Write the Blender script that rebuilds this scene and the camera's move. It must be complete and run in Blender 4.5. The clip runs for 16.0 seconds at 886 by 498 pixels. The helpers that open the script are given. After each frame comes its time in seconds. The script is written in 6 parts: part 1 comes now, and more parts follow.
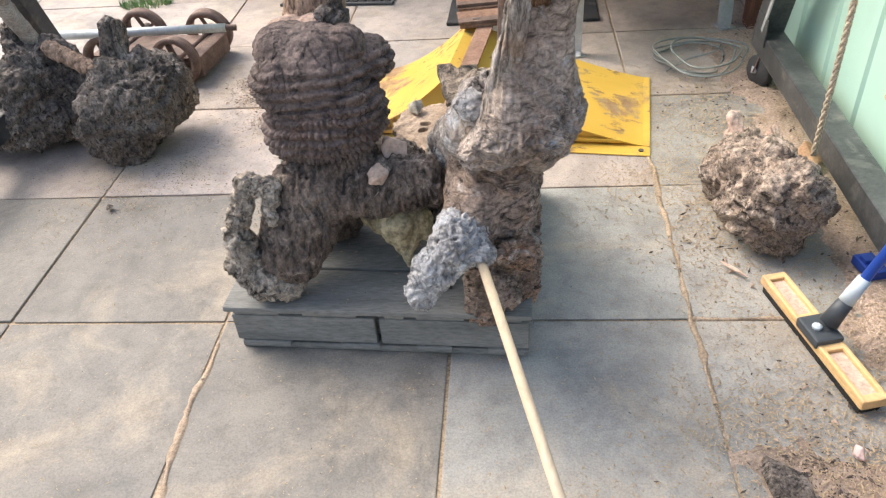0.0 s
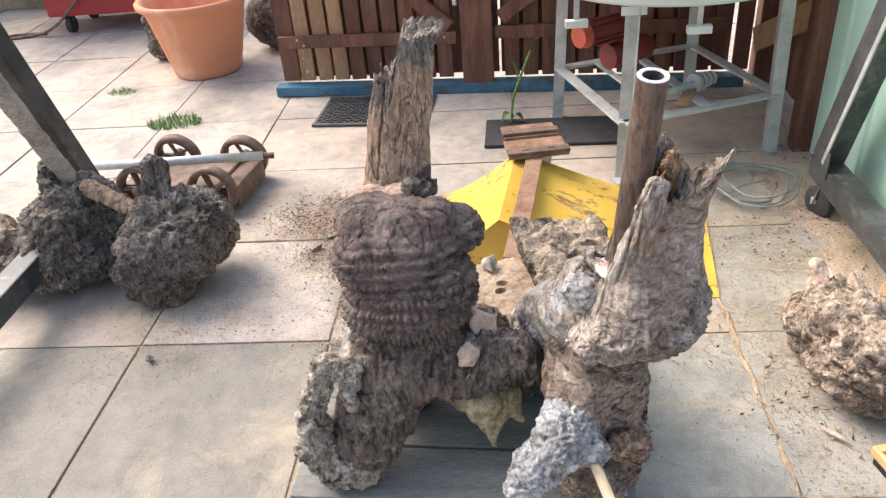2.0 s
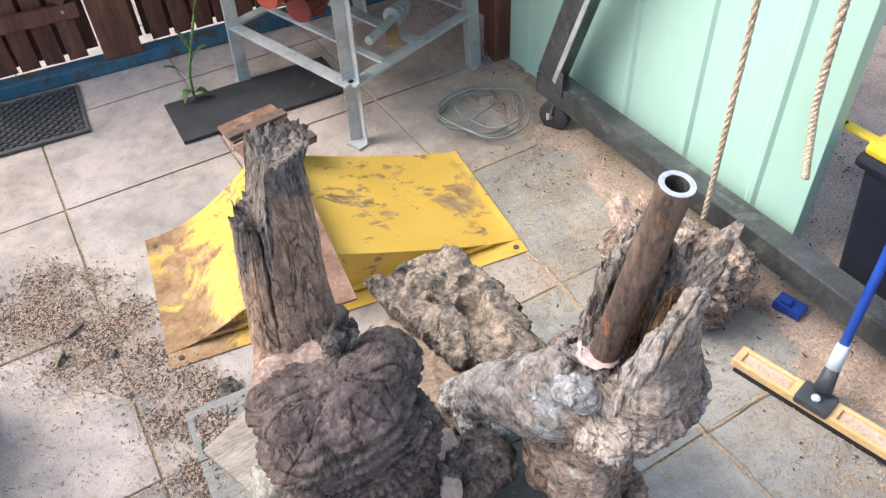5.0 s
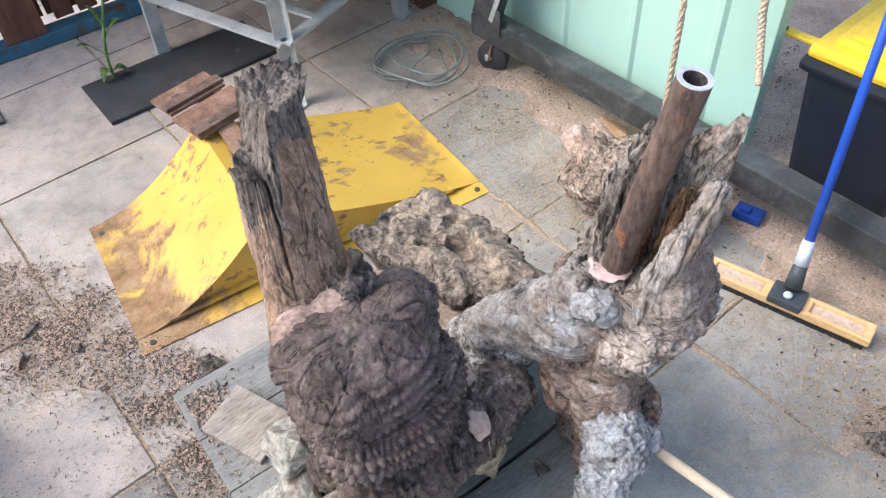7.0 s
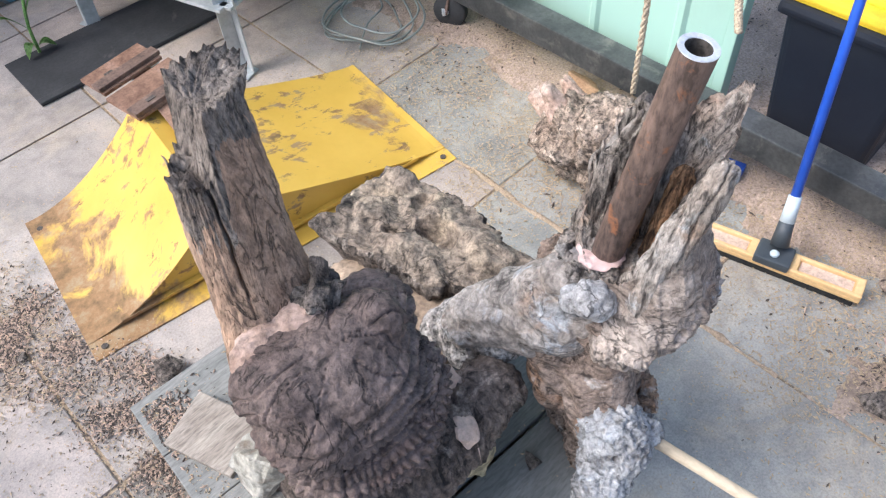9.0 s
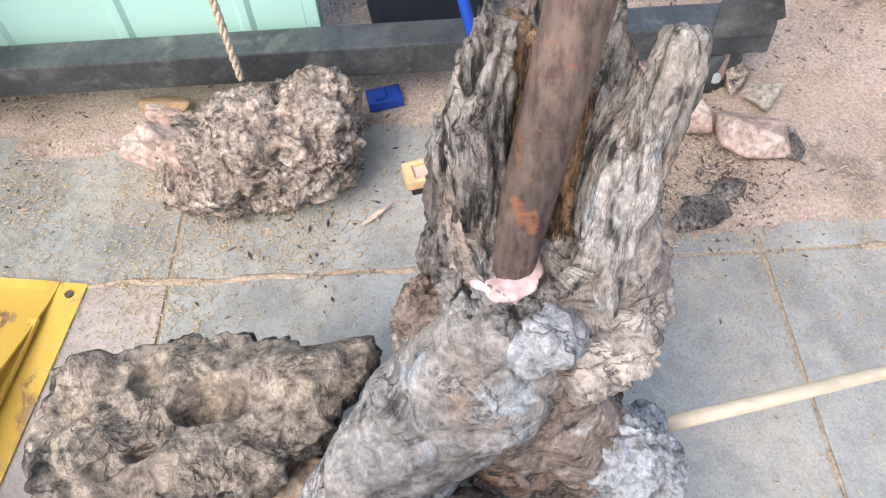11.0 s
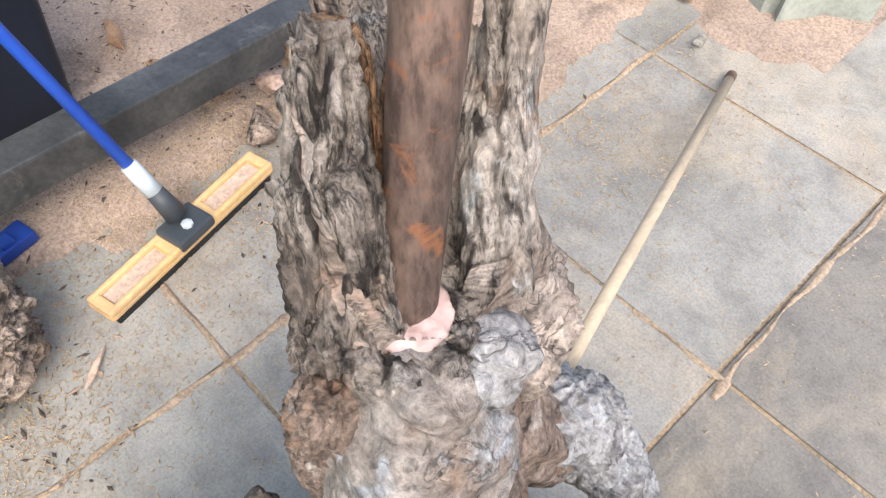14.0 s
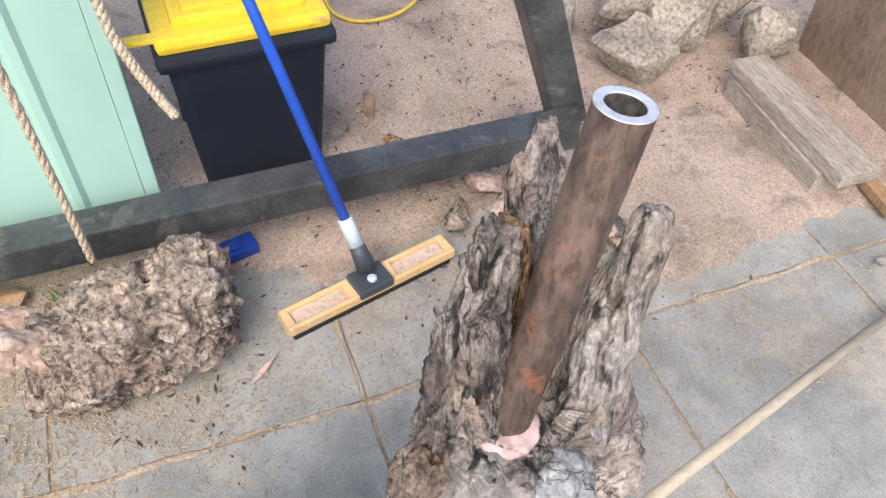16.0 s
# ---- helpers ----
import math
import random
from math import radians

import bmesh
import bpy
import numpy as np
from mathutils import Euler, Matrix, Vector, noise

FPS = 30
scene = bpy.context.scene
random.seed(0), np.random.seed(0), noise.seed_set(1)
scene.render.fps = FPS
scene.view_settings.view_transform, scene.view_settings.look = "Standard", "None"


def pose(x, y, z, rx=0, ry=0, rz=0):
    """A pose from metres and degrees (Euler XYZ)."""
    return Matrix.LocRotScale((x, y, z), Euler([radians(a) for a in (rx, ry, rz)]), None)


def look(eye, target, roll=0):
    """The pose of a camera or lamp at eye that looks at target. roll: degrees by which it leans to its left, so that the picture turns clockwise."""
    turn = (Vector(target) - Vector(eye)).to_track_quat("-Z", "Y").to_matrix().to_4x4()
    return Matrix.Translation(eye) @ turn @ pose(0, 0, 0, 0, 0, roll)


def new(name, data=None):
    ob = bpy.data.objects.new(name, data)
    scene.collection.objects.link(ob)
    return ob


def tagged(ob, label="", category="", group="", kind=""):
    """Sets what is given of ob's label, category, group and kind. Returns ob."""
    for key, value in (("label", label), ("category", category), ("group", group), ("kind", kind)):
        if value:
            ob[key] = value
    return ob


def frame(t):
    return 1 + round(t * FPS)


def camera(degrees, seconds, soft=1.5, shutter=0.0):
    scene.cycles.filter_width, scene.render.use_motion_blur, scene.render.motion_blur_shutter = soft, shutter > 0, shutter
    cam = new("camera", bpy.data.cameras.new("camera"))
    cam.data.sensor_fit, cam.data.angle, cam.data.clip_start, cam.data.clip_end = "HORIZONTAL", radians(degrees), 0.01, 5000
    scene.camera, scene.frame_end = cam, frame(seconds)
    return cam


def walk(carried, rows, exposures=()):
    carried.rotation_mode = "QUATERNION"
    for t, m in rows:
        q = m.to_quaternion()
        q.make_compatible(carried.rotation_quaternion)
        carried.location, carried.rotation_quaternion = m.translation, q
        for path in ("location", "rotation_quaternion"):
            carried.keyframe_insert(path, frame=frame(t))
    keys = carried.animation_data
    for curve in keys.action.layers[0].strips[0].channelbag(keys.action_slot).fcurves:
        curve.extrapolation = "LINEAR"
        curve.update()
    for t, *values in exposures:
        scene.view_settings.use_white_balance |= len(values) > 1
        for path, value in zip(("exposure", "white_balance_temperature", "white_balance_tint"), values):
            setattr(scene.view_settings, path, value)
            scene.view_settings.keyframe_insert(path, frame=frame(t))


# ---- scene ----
cam = camera(60.3, 16.0, soft=1.25)
PATH = [
    (0, (-0.017, -0.45, 1.414), (-0.208, 1.115, 0.182), -5.1),
    (0.5, (-0.02, -0.439, 1.465), (-0.188, 1.277, 0.451), -4.0),
    (1, (-0.026, -0.42, 1.495), (-0.203, 1.318, 0.522), -3.0),
    (1.5, (-0.11, -0.333, 1.527), (-0.297, 1.391, 0.531), -3.3),
    (2, (-0.242, -0.223, 1.529), (-0.41, 1.462, 0.465), -4.9),
    (2.5, (-0.325, -0.057, 1.551), (-0.428, 1.562, 0.381), -6.5),
    (3, (-0.372, 0.113, 1.628), (-0.316, 1.722, 0.441), -5.4),
    (3.5, (-0.481, 0.203, 1.711), (-0.24, 1.763, 0.482), -3.2),
    (4, (-0.572, 0.28, 1.752), (-0.135, 1.721, 0.436), -3.1),
    (4.2, (-0.582, 0.309, 1.762), (-0.085, 1.71, 0.425), -2.6),
    (6.3, (-0.775, 0.476, 1.717), (0.066, 1.598, 0.291), -5.6),
    (6.5, (-0.779, 0.474, 1.711), (0.063, 1.59, 0.281), -4.9),
    (7, (-0.789, 0.477, 1.703), (0.032, 1.569, 0.243), -4.3),
    (7.5, (-0.776, 0.483, 1.707), (0.017, 1.562, 0.222), -4.5),
    (8, (-0.761, 0.486, 1.709), (0.016, 1.572, 0.22), -4.8),
    (8.2, (-0.77, 0.499, 1.709), (0.011, 1.577, 0.217), -4.5),
    (10.5, (-0.494, 0.924, 1.412), (0.542, 1.302, -0.257), -6.9),
    (11, (-0.464, 1.045, 1.344), (0.692, 1.084, -0.288), -4.7),
    (11.5, (-0.418, 1.081, 1.277), (0.772, 0.808, -0.307), -4.3),
    (12, (-0.386, 1.097, 1.22), (0.735, 0.656, -0.376), -3.1),
    (12.5, (-0.368, 1.101, 1.193), (0.731, 0.628, -0.41), -2.6),
    (13, (-0.335, 1.141, 1.185), (0.678, 0.509, -0.419), -2.1),
    (13.5, (-0.301, 1.197, 1.204), (0.592, 0.423, -0.409), -0.2),
    (14, (-0.295, 1.213, 1.252), (0.545, 0.39, -0.365), 1.2),
    (14.5, (-0.31, 1.221, 1.339), (0.558, 0.393, -0.261), 1.6),
    (15, (-0.329, 1.229, 1.402), (0.628, 0.411, -0.152), 1.3),
    (15.3, (-0.342, 1.236, 1.42), (0.681, 0.421, -0.092), 1.2),
    (15.5, (-0.35, 1.246, 1.431), (0.71, 0.452, -0.068), 1.9),
    (16, (-0.381, 1.241, 1.455), (0.828, 0.705, -0.046), 3.8),
]
walk(cam, [(t, look(eye, target, roll)) for t, eye, target, roll in PATH], exposures=[(0, 1.13, 6800, 9), (1.5, 1.28, 6950, 10), (3, 1.24, 6700, 10), (7, 0.92, 6050, 10), (10.5, 1.04, 5950, 9), (13, 1.02, 6450, 10), (15, 0.88, 6350, 10), (16, 0.78, 6200, 10)])

# ---- light ----
world = bpy.data.worlds.new("sky")
scene.world = world
world.use_nodes = True
wn = world.node_tree.nodes
sky = wn.new("ShaderNodeTexSky")
sky.sky_type, sky.sun_disc = "NISHITA", False
sky.sun_elevation, sky.sun_rotation = radians(48), radians(-58)
sky.air_density, sky.dust_density, sky.ozone_density = 1.0, 4.0, 1.0
wn["Background"].inputs["Strength"].default_value = 0.15
world.node_tree.links.new(sky.outputs["Color"], wn["Background"].inputs["Color"])
sun_data = bpy.data.lights.new("sun", "SUN")
sun_data.energy, sun_data.angle, sun_data.color = 1.3, radians(45), (1.0, 0.985, 0.965)
sun = new("sun", sun_data)
sun.matrix_world = look((-3.6, 2.2, 4.6), (0, 0, 0))

# ---- materials ----


def nodes_of(mat):
    mat.use_nodes = True
    return mat.node_tree.nodes, mat.node_tree.links, mat.node_tree.nodes["Principled BSDF"]


def noise_node(nt, coord, scale, detail=6.0, rough=0.6, stretch=(1, 1, 1), distort=0.0, shift=(0, 0, 0)):
    nodes, links = nt.nodes, nt.links
    mp = nodes.new("ShaderNodeMapping")
    mp.inputs["Scale"].default_value = stretch
    mp.inputs["Location"].default_value = shift
    links.new(coord, mp.inputs["Vector"])
    n = nodes.new("ShaderNodeTexNoise")
    n.inputs["Scale"].default_value, n.inputs["Detail"].default_value = scale, detail
    n.inputs["Roughness"].default_value, n.inputs["Distortion"].default_value = rough, distort
    links.new(mp.outputs["Vector"], n.inputs["Vector"])
    return n.outputs["Fac"]


def ramp_node(nt, fac, stops):
    r = nt.nodes.new("ShaderNodeValToRGB")
    while len(r.color_ramp.elements) < len(stops):
        r.color_ramp.elements.new(0.5)
    for e, (p, c) in zip(r.color_ramp.elements, stops):
        e.position = p
        e.color = (*c, 1) if len(c) == 3 else (c[0], c[0], c[0], 1)
    nt.links.new(fac, r.inputs["Fac"])
    return r.outputs["Color"]


def mix_node(nt, fac, a, b, kind="MIX"):
    m = nt.nodes.new("ShaderNodeMix")
    m.data_type, m.blend_type = "RGBA", kind
    for value, socket in ((fac, m.inputs[0]), (a, m.inputs[6]), (b, m.inputs[7])):
        if isinstance(value, (int, float)):
            socket.default_value = value
        elif isinstance(value, tuple):
            socket.default_value = (*value, 1)
        else:
            nt.links.new(value, socket)
    return m.outputs[2]


def bump_node(nt, height, strength, distance, normal=None):
    b = nt.nodes.new("ShaderNodeBump")
    b.inputs["Strength"].default_value, b.inputs["Distance"].default_value = strength, distance
    nt.links.new(height, b.inputs["Height"])
    if normal is not None:
        nt.links.new(normal, b.inputs["Normal"])
    return b.outputs["Normal"]


def position_of(nt):
    return nt.nodes.new("ShaderNodeNewGeometry").outputs["Position"]


def surface(name, tones, scale=6.0, grain=60.0, stretch=(1, 1, 1), rough=0.8, metal=0.0, bump=0.5, depth=0.004,
            patch=None, patch_scale=4.0, patch_low=0.52, patch_high=0.62, cracks=0.0, crack_scale=30.0, local=False, distort=0.3, contrast=0.75):
    """Broad tones and fine grain; patches of a second colour and dark cracks where wanted."""
    mat = bpy.data.materials.new(name)
    nodes, links, bsdf = nodes_of(mat)
    nt = mat.node_tree
    if local:
        coord = nodes.new("ShaderNodeTexCoord").outputs["Object"]
    else:
        coord = position_of(nt)
    broad = noise_node(nt, coord, scale, 5, 0.6, stretch, distort)
    fine = noise_node(nt, coord, grain, 6, 0.65, stretch, 0.2)
    n = len(tones)
    colour = ramp_node(nt, broad, [(0.3 + 0.4 * i / max(1, n - 1), c) for i, c in enumerate(tones)])
    colour = mix_node(nt, contrast, colour, ramp_node(nt, fine, [(0.36, (0.30, 0.30, 0.30)), (0.5, (0.95, 0.95, 0.95)), (0.64, (1.45, 1.45, 1.45))]), "MULTIPLY")
    if patch is not None:
        mask = ramp_node(nt, noise_node(nt, coord, patch_scale, 8, 0.65, (1, 1, 1), 0.5, (3.1, 7.7, 1.3)), [(patch_low, (0,)), (patch_high, (1,))])
        colour = mix_node(nt, mask, colour, patch)
    normal = bump_node(nt, fine, bump, depth)
    if cracks > 0:
        v = nodes.new("ShaderNodeTexVoronoi")
        v.feature = "DISTANCE_TO_EDGE"
        v.inputs["Scale"].default_value = crack_scale
        mp = nodes.new("ShaderNodeMapping")
        mp.inputs["Scale"].default_value = stretch
        links.new(coord, mp.inputs["Vector"])
        warp = mix_node(nt, 0.06, mp.outputs["Vector"], noise_like(nt, coord, 18))
        links.new(warp, v.inputs["Vector"])
        line = ramp_node(nt, v.outputs["Distance"], [(0.0, (0,)), (0.05, (1,))])
        gate = ramp_node(nt, noise_node(nt, coord, 9, 3), [(0.45, (0,)), (0.6, (cracks,))])
        keep = mix_node(nt, gate, (1, 1, 1), line)
        colour = mix_node(nt, 0.8, colour, keep, "MULTIPLY")
        normal = bump_node(nt, keep, 0.6, 0.004, normal)
    links.new(colour, bsdf.inputs["Base Color"])
    links.new(normal, bsdf.inputs["Normal"])
    bsdf.inputs["Roughness"].default_value, bsdf.inputs["Metallic"].default_value = rough, metal
    return mat


def streaked(name, dark, mid, pale, accent, stretch=(3, 3, 0.5), scale=7.0, streak=26.0, accent_low=0.54, wear=None, distort=1.2, depth=0.006, veins=0.47, grit=0.7, checks=14.0, knot=0.85, split=0.7):
    """Weathered wood: warped streaks of dark and pale grain over broad tones, with an accent colour in patches."""
    mat = bpy.data.materials.new(name)
    nodes, links, bsdf = nodes_of(mat)
    nt = mat.node_tree
    p = position_of(nt)
    broad = noise_node(nt, p, scale, 4, 0.6, (1, 1, 1), 0.5)
    lines = noise_node(nt, p, streak, 7, 0.62, stretch, distort)
    fine = noise_node(nt, p, 170, 4, 0.7, (1, 1, 0.7))
    colour = ramp_node(nt, broad, [(0.34, mid), (0.66, pale)])
    patch = ramp_node(nt, noise_node(nt, p, scale * 0.8, 6, 0.6, (1, 1, 1), 0.6, (4.2, 1.1, 8.3)), [(accent_low, (0,)), (accent_low + 0.12, (0.9,))])
    colour = mix_node(nt, patch, colour, accent)
    if wear is not None:
        rub = ramp_node(nt, noise_node(nt, p, 15, 7, 0.65, (1, 1, 1), 0.7, (1.4, 6.1, 2.3)), [(0.57, (0,)), (0.67, (0.9,))])
        colour = mix_node(nt, rub, colour, wear)
    colour = mix_node(nt, ramp_node(nt, lines, [(veins - 0.10, (0.92,)), (veins, (0.0,))]), colour, dark)
    colour = mix_node(nt, 0.8, colour, ramp_node(nt, lines, [(0.4, (0.62, 0.62, 0.62)), (0.52, (1, 1, 1)), (0.64, (1.3, 1.3, 1.3))]), "MULTIPLY")
    colour = mix_node(nt, grit, colour, ramp_node(nt, fine, [(0.34, (0.4, 0.4, 0.4)), (0.5, (1, 1, 1)), (0.66, (1.4, 1.4, 1.4))]), "MULTIPLY")
    lean = tuple(math.sqrt(v) for v in stretch)
    crevices = noise_node(nt, p, 46, 7, 0.68, lean, 0.9, (2.2, 5.3, 0.7))
    # Low parts of this relief are darkened: crevice shade put into the colour.
    colour = mix_node(nt, knot, colour, ramp_node(nt, crevices, [(0.34, (0.30, 0.28, 0.27)), (0.46, (0.85, 0.84, 0.83)), (0.54, (1.08, 1.07, 1.06)), (0.66, (1.42, 1.40, 1.38))]), "MULTIPLY")
    flow = noise_node(nt, p, checks, 5, 0.6, stretch, 1.6, (7.7, 3.1, 5.9))
    open_check = ramp_node(nt, flow, [(0.470, (1,)), (0.490, (0.16,)), (0.500, (0.10,)), (0.512, (0.9,)), (0.53, (1,))])
    some = ramp_node(nt, noise_node(nt, p, 10, 3, 0.5, (1, 1, 1), 0.3, (6.6, 2.9, 3.8)), [(0.46, (0,)), (0.58, (1,))])
    keep = mix_node(nt, some, (1, 1, 1), open_check)
    # The open checks are real cracks; their shade is deepened in the colour.
    colour = mix_node(nt, split, colour, keep, "MULTIPLY")
    links.new(colour, bsdf.inputs["Base Color"])
    relief = bump_node(nt, crevices, 0.9, 0.005, bump_node(nt, lines, 1.0, depth))
    links.new(bump_node(nt, fine, 0.7, 0.003, bump_node(nt, keep, 0.8, 0.004, relief)), bsdf.inputs["Normal"])
    bsdf.inputs["Roughness"].default_value = 0.82
    return mat


def plain(name, colour, soiled, rough):
    """An even coat of paint or plastic with faint soiling."""
    mat = bpy.data.materials.new(name)
    nodes, links, bsdf = nodes_of(mat)
    nt = mat.node_tree
    p = position_of(nt)
    soil = ramp_node(nt, noise_node(nt, p, 2.4, 8, 0.65, (1, 1, 0.5), 0.4), [(0.5, (0,)), (0.78, (0.8,))])
    speck = ramp_node(nt, noise_node(nt, p, 70, 5, 0.7), [(0.68, (0,)), (0.76, (0.5,))])
    links.new(mix_node(nt, speck, mix_node(nt, soil, colour, soiled), (0.30, 0.26, 0.21)), bsdf.inputs["Base Color"])
    bsdf.inputs["Roughness"].default_value = rough
    links.new(bump_node(nt, noise_node(nt, p, 3, 3), 0.15, 0.01), bsdf.inputs["Normal"])
    return mat


def noise_like(nt, coord, scale):
    n = nt.nodes.new("ShaderNodeTexNoise")
    n.inputs["Scale"].default_value = scale
    nt.links.new(coord, n.inputs["Vector"])
    return n.outputs["Color"]


def slab_material(name, stops):
    """Worn concrete paving: grey and buff flags, with damp stains and ochre sand trodden over them."""
    mat = bpy.data.materials.new(name)
    nodes, links, bsdf = nodes_of(mat)
    nt = mat.node_tree
    p = position_of(nt)
    rnd = nodes.new("ShaderNodeObjectInfo").outputs["Random"]
    tint = ramp_node(nt, rnd, stops)
    broad = noise_node(nt, p, 2.6, 6, 0.6, (1, 1, 1), 0.6)
    colour = mix_node(nt, 0.55, tint, ramp_node(nt, broad, [(0.32, (0.45, 0.46, 0.46)), (0.5, (1.0, 1.0, 1.0)), (0.68, (1.35, 1.32, 1.28))]), "MULTIPLY")
    stain = ramp_node(nt, noise_node(nt, p, 4.5, 8, 0.62, (1, 1, 1), 0.8, (5, 2, 0)), [(0.52, (0,)), (0.72, (0.65,))])
    colour = mix_node(nt, stain, colour, (0.22, 0.21, 0.195))
    sand = ramp_node(nt, noise_node(nt, p, 3.2, 10, 0.7, (1, 1, 1), 0.6, (9, 4, 1)), [(0.5, (0,)), (0.68, (0.6,))])
    colour = mix_node(nt, sand, colour, (0.50, 0.41, 0.30))
    dots = nodes.new("ShaderNodeTexVoronoi")
    dots.inputs["Scale"].default_value, dots.inputs["Randomness"].default_value = 34.0, 1.0
    links.new(p, dots.inputs["Vector"])
    spot = ramp_node(nt, dots.outputs["Distance"], [(0.08, (0.45,)), (0.16, (0,))])
    some = ramp_node(nt, noise_node(nt, p, 7, 4), [(0.52, (0,)), (0.62, (1,))])
    colour = mix_node(nt, mix_node(nt, 1.0, spot, some, "MULTIPLY"), colour, (0.15, 0.14, 0.125))
    grime = noise_node(nt, p, 13, 9, 0.72, (1, 1, 1), 0.5, (1, 8, 2))
    colour = mix_node(nt, 0.38, colour, ramp_node(nt, grime, [(0.36, (0.55, 0.55, 0.54)), (0.5, (1, 1, 1)), (0.64, (1.28, 1.25, 1.2))]), "MULTIPLY")
    speck = noise_node(nt, p, 190, 4, 0.7)
    colour = mix_node(nt, 0.40, colour, ramp_node(nt, speck, [(0.34, (0.5, 0.5, 0.5)), (0.5, (1, 1, 1)), (0.66, (1.4, 1.37, 1.3))]), "MULTIPLY")
    links.new(colour, bsdf.inputs["Base Color"])
    rough = ramp_node(nt, broad, [(0.3, (0.62,)), (0.7, (0.85,))])
    links.new(rough, bsdf.inputs["Roughness"])
    mid = noise_node(nt, p, 22, 6, 0.6)
    links.new(bump_node(nt, speck, 0.35, 0.002, bump_node(nt, mid, 0.35, 0.006)), bsdf.inputs["Normal"])
    return mat


def paint_material():
    """Yellow painted steel, worn through to rust and grime."""
    mat = bpy.data.materials.new("yellow_paint")
    nodes, links, bsdf = nodes_of(mat)
    nt = mat.node_tree
    p = position_of(nt)
    body = ramp_node(nt, noise_node(nt, p, 5, 4), [(0.3, (0.60, 0.365, 0.055)), (0.7, (0.72, 0.465, 0.09))])
    wear_noise = noise_node(nt, p, 4.2, 12, 0.66, (1, 1, 1), 0.4, (2.4, 0.3, 0))
    sep = nodes.new("ShaderNodeSeparateXYZ")
    links.new(p, sep.inputs["Vector"])
    low = nodes.new("ShaderNodeMapRange")
    for key, v in (("From Min", 0.0), ("From Max", 0.09), ("To Min", 0.09), ("To Max", -0.07)):
        low.inputs[key].default_value = v
    links.new(sep.outputs["Z"], low.inputs["Value"])
    add = nodes.new("ShaderNodeMath")
    add.operation = "ADD"
    links.new(wear_noise, add.inputs[0])
    links.new(low.outputs["Result"], add.inputs[1])
    left = nodes.new("ShaderNodeMapRange")
    for key, v in (("From Min", -0.62), ("From Max", -0.36), ("To Min", 0.17), ("To Max", 0.0)):
        left.inputs[key].default_value = v
    links.new(sep.outputs["X"], left.inputs["Value"])
    both = nodes.new("ShaderNodeMath")
    both.operation = "ADD"
    links.new(add.outputs["Value"], both.inputs[0])
    links.new(left.outputs["Result"], both.inputs[1])
    add = both
    broad_wear = ramp_node(nt, add.outputs["Value"], [(0.60, (0,)), (0.68, (0.9,))])
    blot = mix_node(nt, 0.5, noise_node(nt, p, 19, 9, 0.72, (0.6, 1.3, 1), 0.5, (0.4, 2.3, 0)), wear_noise)
    flecks = ramp_node(nt, blot, [(0.548, (0,)), (0.572, (0.8,)), (0.62, (0.95,))])
    wear = mix_node(nt, 1.0, broad_wear, flecks, "LIGHTEN")
    rust = ramp_node(nt, noise_node(nt, p, 17, 8, 0.7), [(0.35, (0.10, 0.065, 0.045)), (0.5, (0.27, 0.15, 0.08)), (0.66, (0.34, 0.27, 0.18))])
    colour = mix_node(nt, wear, body, rust)
    links.new(colour, bsdf.inputs["Base Color"])
    links.new(ramp_node(nt, wear, [(0, (0.38,)), (1, (0.85,))]), bsdf.inputs["Roughness"])
    links.new(bump_node(nt, wear, 0.3, 0.001, bump_node(nt, noise_node(nt, p, 9, 4), 0.2, 0.01)), bsdf.inputs["Normal"])
    return mat


